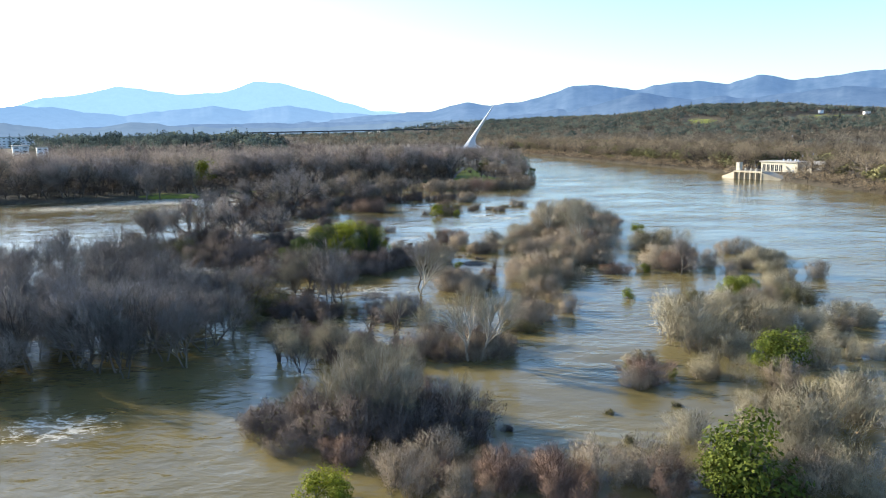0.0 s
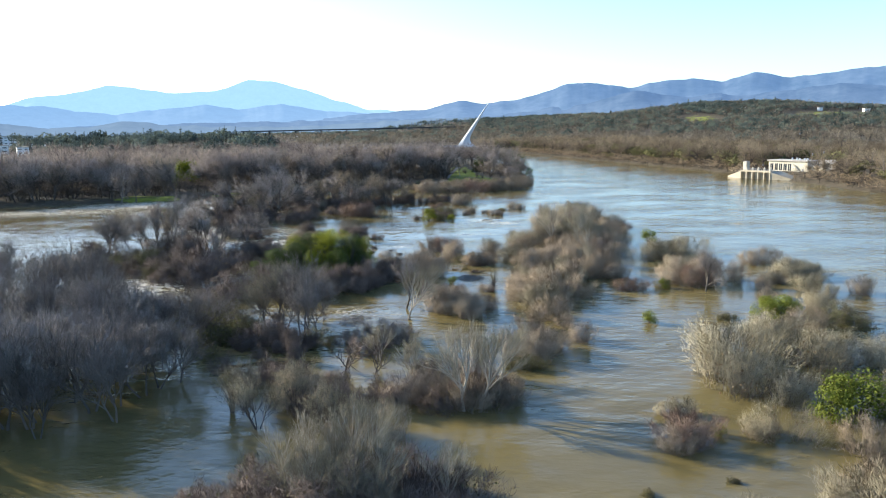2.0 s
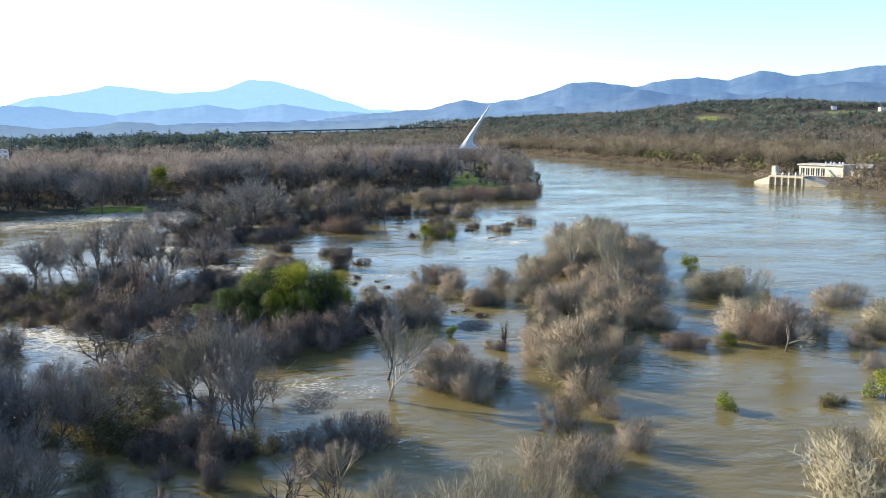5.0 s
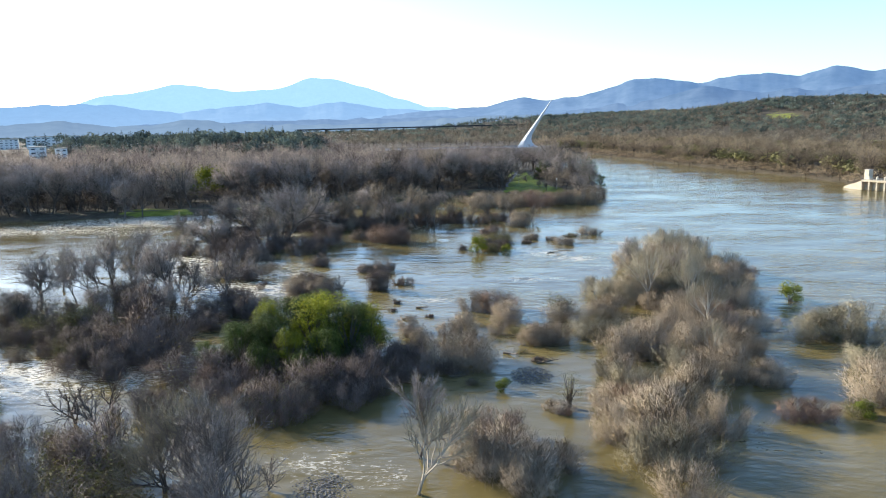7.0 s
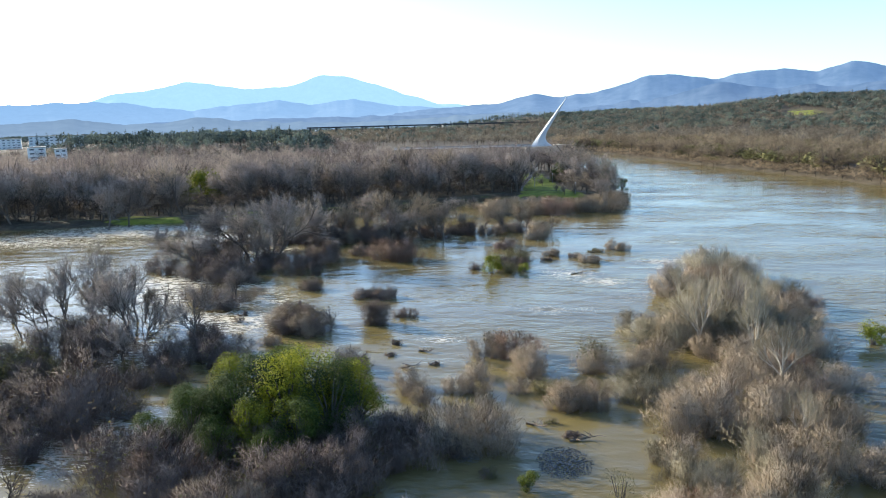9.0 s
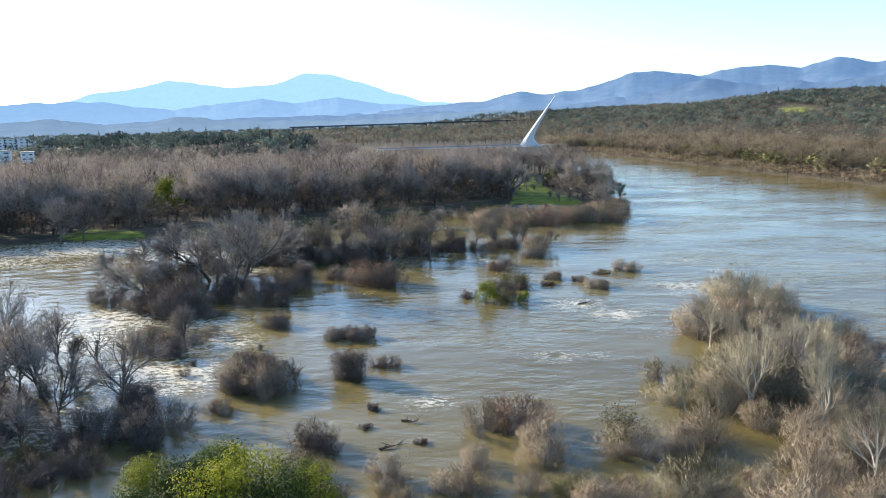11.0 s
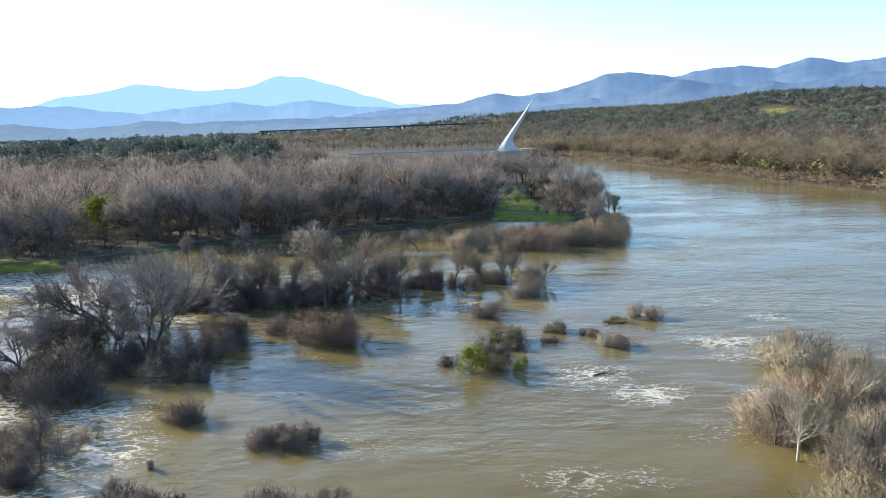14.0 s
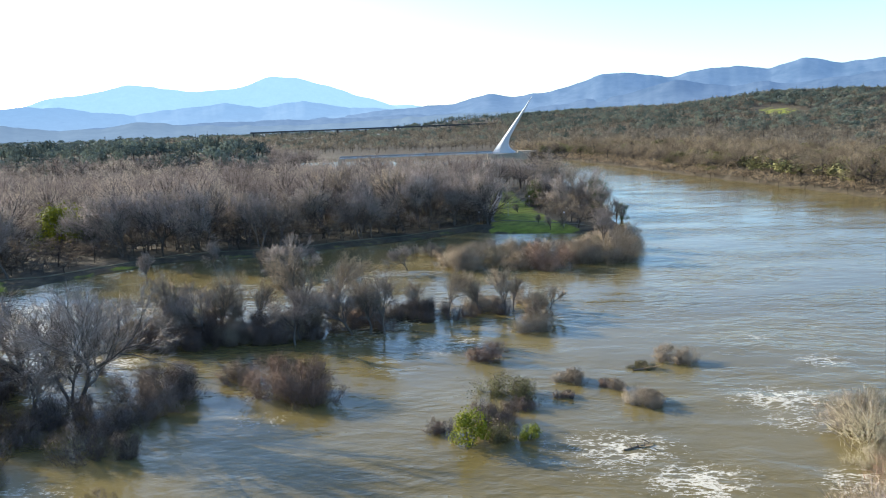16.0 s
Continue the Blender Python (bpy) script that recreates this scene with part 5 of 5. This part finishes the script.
def ribbon(name, line, width, material, label, category, lift=0.06):
    """A path laid on the ground along a line, with a crown and edges."""
    pts = []
    for (x0, y0), (x1, y1) in zip(line, line[1:]):
        n = max(2, int(math.hypot(x1 - x0, y1 - y0) / 2))
        pts += [(x0 + (x1 - x0) * k / n, y0 + (y1 - y0) * k / n) for k in range(n)]
    pts.append(line[-1])
    X, Y = np.array([p[0] for p in pts]), np.array([p[1] for p in pts])
    for _ in range(4):
        X[1:-1], Y[1:-1] = (X[:-2] + X[1:-1] * 2 + X[2:]) / 4, (Y[:-2] + Y[1:-1] * 2 + Y[2:]) / 4
    tx, ty = np.gradient(X), np.gradient(Y)
    n = np.hypot(tx, ty)
    nx_, ny_ = -ty / n, tx / n
    verts, faces = [], []
    for k in range(len(X)):
        z = float(ground_height(X[k:k + 1], Y[k:k + 1])[0]) + lift
        for o, dz in ((-0.5, -0.25), (-0.48, 0.0), (0.0, 0.05), (0.48, 0.0), (0.5, -0.25)):
            verts.append((X[k] + nx_[k] * o * width, Y[k] + ny_[k] * o * width, z + 0.02 + dz))
    for k in range(len(X) - 1):
        for j in range(4):
            a = k * 5 + j
            faces.append((a, a + 5, a + 6, a + 1))
    return tagged(mesh_object(name, verts, faces, [material]), label, category, kind="structure")


ribbon("path_levee", [(-196, 392), (-158, 396), (-128, 406), (-112, 425), (-99, 438), (-81, 442), (-62, 444), (-46, 454), (-27, 462), (0, 482), (10, 492), (24, 484), (36, 476), (44, 470)], 1.5, PATH,
       "pale gravel path along the wooded levee", "path")
ribbon("path_park", [(10, 492), (9, 510), (12, 540), (16, 580), (18, 612)], 3.0, ASPHALT, "grey paved path across the park lawn", "path")


def street_lamp(x, y, z, height):
    root = tagged(new("street_lamp"), "slim grey park lamp post with white globe", "lamp", "park lamps")
    root.matrix_basis = pose(x, y, z)
    bm = rod(bmesh.new(), (0, 0, -0.3), (0, 0, height), 0.09, 0.06)
    part("pole", bm, STEEL_GREY, root)
    bm = bmesh.new()
    rod(bm, (0, 0, -0.3), (0, 0, 0.5), 0.2, 0.13, 10)
    part("base", bm, STEEL_GREY, root)
    bm = bmesh.new()
    rod(bm, (0, 0, height), (0, 0, height + 0.15), 0.16, 0.34, 10)
    rod(bm, (0, 0, height + 0.15), (0, 0, height + 0.55), 0.36, 0.2, 10)
    part("head", bm, STEEL_WHITE, root, "white lamp head")
    return root


for x, y in [(34.6, 471), (3.7, 497), (16, 505), (27, 530)]:
    street_lamp(x, y, float(ground_height(np.array([x]), np.array([y]))[0]), 4.9)


# ---- gravel bars and drift wood ----
def gravel_bar(x, y, r, many, seed):
    g = np.random.RandomState(seed)
    v, f = [], []
    bm = bmesh.new()
    bmesh.ops.create_icosphere(bm, subdivisions=1, radius=1.0)
    base, tri = np.array([q.co for q in bm.verts]), np.array([[q.index for q in t.verts] for t in bm.faces])
    bm.free()
    for k in range(many):
        a, rr = g.uniform(0, 6.28), math.sqrt(g.rand())
        s = g.uniform(0.05, 0.15) * (1.2 - 0.6 * rr)
        px, py = x + math.cos(a) * rr * r, y + math.sin(a) * rr * r * 1.3
        q = base * (1 + g.normal(size=(len(base), 1)) * 0.10) * np.array((1.25, 1.0, 0.6)) * s
        c, w = math.cos(a * 3), math.sin(a * 3)
        q = np.stack([q[:, 0] * c - q[:, 1] * w, q[:, 0] * w + q[:, 1] * c, q[:, 2]], 1)
        f += [tuple(t + len(v)) for t in tri]
        v += list(q + np.array((px, py, 0.10 * (1 - rr ** 2) + g.uniform(-0.06, 0.06))))
    return tagged(mesh_object("gravel_bar", v, f, [ROCK]), "grey wet cobbles breaking the water surface", "gravel", kind="stuff")


gravel_bar(8, 186, 3.2, 900, 1)
gravel_bar(-15, 151, 3.4, 1000, 2)
gravel_bar(-3, 187.5, 1.8, 320, 3)
gravel_bar(-49, 172, 2.6, 160, 4)


def drift_log(x, y, length, turn, seed):
    g = Growth(seed)
    p, d = np.array((-length / 2, 0, 0.05)), np.array((1.0, 0, 0.08))
    pts = [p + d * length * k / 4 + np.append(g.r.normal(size=2) * 0.1, 0.0) for k in range(5)]
    g.tube(pts, [0.16, 0.15, 0.12, 0.08, 0.03], 7)
    root = tagged(new("drift_log"), "dark wet drift log with broken branches", "log", "drift logs")
    root.matrix_basis = pose(x, y, 0.05, 0, 0, turn)
    mesh_object("trunk", g.wood_v, g.wood_f, [WOOD], root)
    for k in range(8):
        b = Growth(seed * 10 + k)
        q = pts[1 + k % 4]
        e = q + np.array((b.r.normal() * 0.7, b.r.normal() * 0.9, b.r.uniform(0.2, 0.9)))
        b.tube([q, (q + e) / 2 + b.r.normal(size=3) * 0.1, e], [0.07, 0.05, 0.015], 4)
        mesh_object("branch", b.wood_v, b.wood_f, [WOOD], root)
    return root


for k, (x, y, length, turn) in enumerate([(27, 317, 4, 5), (19, 288, 4, 20), (10.5, 192, 3.0, 15), (5, 196, 2.2, -30), (-19, 249, 3, 10), (-14, 218, 2.2, 20), (-12, 226, 2.2, -20), (-38, 250, 3, 12)]):
    drift_log(x, y, length, turn, 700 + k)


# ---- pumping station on the far bank ----
def pump_station():
    root = tagged(new("pumping_station"), "cream concrete river pumping station with piers and flat roof", "building")
    root.matrix_basis = pose(179, 452, 0, 0, 0, -60)
    part("intake", box(bmesh.new(), 0, 0, 3.9, 20, 6, 4.9, 0.08), CONCRETE, root)
    part("back_wall", box(bmesh.new(), 0, 1.6, -2, 20, 2.4, 3.9, 0.05), CONCRETE, root)
    for k in range(6):
        part("pier", box(bmesh.new(), k * 3.84, -0.3, -2, k * 3.84 + 0.8, 1.6, 3.9, 0.06), CONCRETE, root)
    for k in range(5):
        part("pump_motor", rod(rod(bmesh.new(), (2.3 + k * 3.84, 3, 4.9), (2.3 + k * 3.84, 3, 6.4), 0.6, 0.5, 10), (2.3 + k * 3.84, 3, 6.4), (2.3 + k * 3.84, 3, 6.7), 0.3, 0.2, 10), WHITE_WALL, root)
    for k in range(11):
        part("post", rod(bmesh.new(), (0.2 + k * 1.96, 0.1, 4.9), (0.2 + k * 1.96, 0.1, 6.0), 0.05, 0.05, 6), STEEL_GREY, root)
    part("rail", rod(bmesh.new(), (0.2, 0.1, 6.0), (19.8, 0.1, 6.0), 0.05, 0.05, 6), STEEL_GREY, root)
    part("tower", box(bmesh.new(), -0.3, 2.5, -1, 2.1, 5.5, 9.4, 0.1), WHITE_WALL, root)
    part("tower_cap", box(bmesh.new(), -0.5, 2.3, 9.4, 2.3, 5.7, 9.7, 0.08), ROOF, root)
    for x0, x1 in ((0, -11), (20, 31)):
        bm = bmesh.new()
        vs = [bm.verts.new(q) for q in ((x0, 0, -2), (x0, 0, 4.2), (x1, 3, -2), (x1, 3, 0.8), (x0, 9, -2), (x0, 9, 4.6), (x1, 9, -2), (x1, 9, 1.6))]
        for q in ((0, 1, 3, 2), (1, 5, 7, 3), (4, 5, 1, 0), (2, 3, 7, 6), (4, 6, 7, 5), (0, 2, 6, 4)):
            bm.faces.new([vs[i] for i in q])
        bmesh.ops.recalc_face_normals(bm, faces=bm.faces)
        part("wing_wall", bm, CONCRETE, root)
    house = tagged(new("pump_house"), "cream flat-roofed pump house with tall window bays", "building")
    house.matrix_basis = pose(200, 462, 2.6, 0, 0, -60)
    part("wall", box(bmesh.new(), 0, 0, -2, 25, 11, 6.6, 0.05), WHITE_WALL, house)
    part("roof", box(bmesh.new(), -0.7, -0.9, 6.6, 25.7, 11.7, 7.3, 0.1), ROOF, house)
    for k in range(5):
        w = part("window", box(bmesh.new(), 1.2 + k * 2.9, -0.06, 1.2, 3.2 + k * 2.9, 0.1, 5.2, 0.02), GLASS_DARK, house)
        part("frame", box(box(bmesh.new(), 1.0 + k * 2.9, -0.14, 0.9, 3.4 + k * 2.9, 0.05, 1.2), 2.1 + k * 2.9, -0.12, 1.2, 2.3 + k * 2.9, 0.05, 5.2), WHITE_WALL, w)
    part("door", box(bmesh.new(), 21.5, -0.08, 0, 22.9, 0.1, 2.4, 0.02), STEEL_GREY, house)
    bm = bmesh.new()
    for k in range(14):
        box(bm, 16.2 + k * 0.38, -1.3, 0.2 + (13 - k) * 0.36, 16.6 + k * 0.38, -0.15, 0.3 + (13 - k) * 0.36)
    part("stair", bm, STEEL_GREY, house)
    for k in range(5):
        part("roof_vent", rod(bmesh.new(), (12 + k * 2.4, 5 + k % 2, 7.3), (12 + k * 2.4, 5 + k % 2, 8.5), 0.5, 0.45, 10), STEEL_WHITE, house)
    shed = tagged(new("shed"), "small white gabled shed on the river bank", "building")
    shed.matrix_basis = pose(225, 459, 3.6, 0, 0, -40)
    part("wall", box(bmesh.new(), 0, 0, -1.5, 11, 7, 3.6, 0.04), WHITE_WALL, shed)
    bm = bmesh.new()
    vs = [bm.verts.new(q) for q in ((-0.5, -0.6, 3.5), (11.5, -0.6, 3.5), (11.5, 7.6, 3.5), (-0.5, 7.6, 3.5), (-0.5, 3.5, 5.6), (11.5, 3.5, 5.6))]
    for q in ((0, 1, 5, 4), (2, 3, 4, 5), (0, 4, 3), (1, 2, 5), (0, 3, 2, 1)):
        bm.faces.new([vs[i] for i in q])
    part("roof", bm, ROOF, shed)
    part("door", box(bmesh.new(), 1.5, -0.07, 0, 3.9, 0.06, 2.6), STEEL_GREY, shed)
    part("window", box(bmesh.new(), 6.0, -0.07, 1.0, 7.6, 0.06, 2.3), GLASS_DARK, shed)
    annex = tagged(new("annex"), "low cream concrete annex beside the pump house", "building")
    annex.matrix_basis = pose(214.5, 440.5, 3.2, 0, 0, -60)
    part("wall", box(bmesh.new(), 0, 0, -2, 7, 6, 3.4, 0.04), WHITE_WALL, annex)
    part("roof", box(bmesh.new(), -0.3, -0.4, 3.4, 7.3, 6.3, 3.8, 0.04), ROOF, annex)


pump_station()


def utility_pole(x, y, height):
    z = float(ground_height(np.array([x]), np.array([y]))[0])
    root = tagged(new("utility_pole"), "wooden utility pole with crossarms and transformer", "pole", "utility poles")
    root.matrix_basis = pose(x, y, z, 0, 0, 30)
    part("pole", rod(bmesh.new(), (0, 0, -0.5), (0, 0, height), 0.2, 0.14), WOOD, root)
    for dz in (0.6, 2.0):
        part("crossarm", box(bmesh.new(), -1.6, -0.09, height - dz - 0.12, 1.6, 0.09, height - dz + 0.12, 0.01), WOOD, root)
    part("transformer", rod(bmesh.new(), (0.5, 0, height - 4.2), (0.5, 0, height - 2.9), 0.36, 0.36, 10), STEEL_GREY, root)


for x, y, h in [(219, 449, 13), (226, 450, 14), (193, 455, 8), (236, 500, 24)]:
    utility_pole(x, y, h)
RUBBLE = gravel_bar(199, 428, 5.0, 320, 9)
tagged(RUBBLE, "grey riprap boulders on the bank below the pump house")


# ---- footbridge with its leaning pylon ----
def footbridge():
    root = tagged(new("footbridge"), "white steel cable-stayed footbridge with tall leaning pylon", "bridge")
    y = 935.0
    root.matrix_basis = pose(0, y, 0)
    shape = [(5.0, 26.0, 51.5, 3.5), (8.0, 27.6, 50.5, 3.4), (9.6, 28.8, 47.5, 3.2), (12.0, 30.4, 44.6, 3.0), (16.0, 33.3, 43.2, 2.7), (22.0, 37.8, 44.8, 2.3), (30.0, 43.8, 49.3, 1.9), (40.0, 51.4, 55.2, 1.4), (50.0, 59.0, 61.3, 0.9), (60.5, 66.8, 67.2, 0.3)]
    verts, faces = [], []
    for z, x0, x1, t in shape:
        c = (x0 + x1) / 2
        verts += [(x0, 0, z), (c * 0.6 + x0 * 0.4, -t, z), (x1 * 0.8 + c * 0.2, -t * 0.8, z), (x1, 0, z), (x1 * 0.8 + c * 0.2, t * 0.8, z), (c * 0.6 + x0 * 0.4, t, z)]
    for k in range(len(shape) - 1):
        for j in range(6):
            a, b = k * 6 + j, k * 6 + (j + 1) % 6
            faces.append((a, b, b + 6, a + 6))
    faces.append(tuple(range(len(verts) - 6, len(verts))))
    mesh_object("pylon", verts, faces, [STEEL_WHITE], root, label="white leaning steel pylon")
    part("deck", box(bmesh.new(), -125, -3.5, 7.2, 27, 3.5, 8.4, 0.2), STEEL_WHITE, root)
    for side in (-3.3, 3.3):
        part("railing", box(bmesh.new(), -125, side - 0.06, 8.4, 27, side + 0.06, 9.5), STEEL_GREY, root)
    part("abutment", box(bmesh.new(), 22, -9, -2, 62, 9, 7.0, 0.4), CONCRETE, root)
    part("plaza", box(bmesh.new(), 52, -6, 7.0, 84, 6, 8.6, 0.3), CONCRETE, root)
    part("pier", box(bmesh.new(), -127, -4, -2, -120, 4, 7.2, 0.2), CONCRETE, root)


footbridge()


def viaduct():
    root = tagged(new("road_bridge"), "long dark road bridge far up the valley", "bridge")
    root.matrix_basis = pose(-40, 1850, 0, 0, 0, 2)
    part("deck", box(bmesh.new(), -430, -5, 27.2, 450, 5, 29.2, 0.2), DARK_DECK, root)
    part("parapet", box(bmesh.new(), -430, -5.2, 29.2, 450, -4.8, 30.3), DARK_DECK, root)
    for k in range(15):
        part("pier", box(bmesh.new(), -425 + k * 62, -2, 0, -422 + k * 62, 2, 27.2), DARK_DECK, root)


viaduct()


# ---- town beyond the woods ----
def town_block(x, y, z, w, d, h, floors, turn, label):
    root = tagged(new("town_building"), label, "building", "town buildings")
    root.matrix_basis = pose(x, y, z, 0, 0, turn)
    part("wall", box(bmesh.new(), -w / 2, -d / 2, -6, w / 2, d / 2, h), TOWN_WALL, root)
    part("roof", box(bmesh.new(), -w / 2 - 0.4, -d / 2 - 0.4, h, w / 2 + 0.4, d / 2 + 0.4, h + 0.8), ROOF, root)
    if floors:
        step = h / floors
        n = max(2, int(w / 5))
        for i in range(floors):
            for k in range(n):
                x0 = -w / 2 + (k + 0.25) * w / n
                part("window", box(bmesh.new(), x0, -d / 2 - 0.1, i * step + step * 0.42, x0 + w / n * 0.5, -d / 2 + 0.1, i * step + step * 0.72), GLASS_DARK, root)


for x, y, w, top, floors, text in [(-534, 952, 58, 32, 4, "long white town building with rows of windows beyond the woods"), (-577, 923, 30, 30, 4, "cream town building beyond the woods"), (-414, 732, 14, 24, 5, "white gable-end town building among the woods"), (-398, 742, 10, 22, 4, "small white town building among the woods")]:
    z = float(ground_height(np.array([x]), np.array([y]))[0])
    town_block(x, y, z, w, 16, top - z, floors, 32, text)
town_block(-330, 1710, 9, 60, 20, 8, 0, 8, "long low white building far across the plain")
g = random.Random(5)
for k in range(60):
    x, y = g.uniform(-1500, -150), g.uniform(1250, 2300)
    town_block(x, y, float(ground_height(np.array([x]), np.array([y]))[0]), g.uniform(10, 26), g.uniform(8, 14), g.uniform(4, 8), 0, g.uniform(0, 60), "small pale building in the distant town")
for k in range(26):
    x = g.uniform(250, 800)
    y = 2150 - x * g.uniform(0.9, 1.5)
    if y > 700:
        town_block(x, y, float(ground_height(np.array([x]), np.array([y]))[0]) + 1, g.uniform(6, 10), g.uniform(5, 8), g.uniform(2.5, 4.5), 0, g.uniform(-30, 30), "pale house among trees on the valley slope")

# plants that were grown but stand nowhere are taken away
for grown in (S_BROWN, S_DARK, S_RED, S_TAN, S_OLIVE, G_BUSH, Y_BUSH, BIG_GREEN, BIG_SUNLIT, THIN_GREEN, T_GREY, T_WIDE, T_DARK, T_PALE, T_MULTI, T_BROWN, T_SLIM, FRONT):
    for spare in [q for q in grown if q not in placed]:
        for piece in (*spare.children, spare):
            bpy.data.objects.remove(piece)
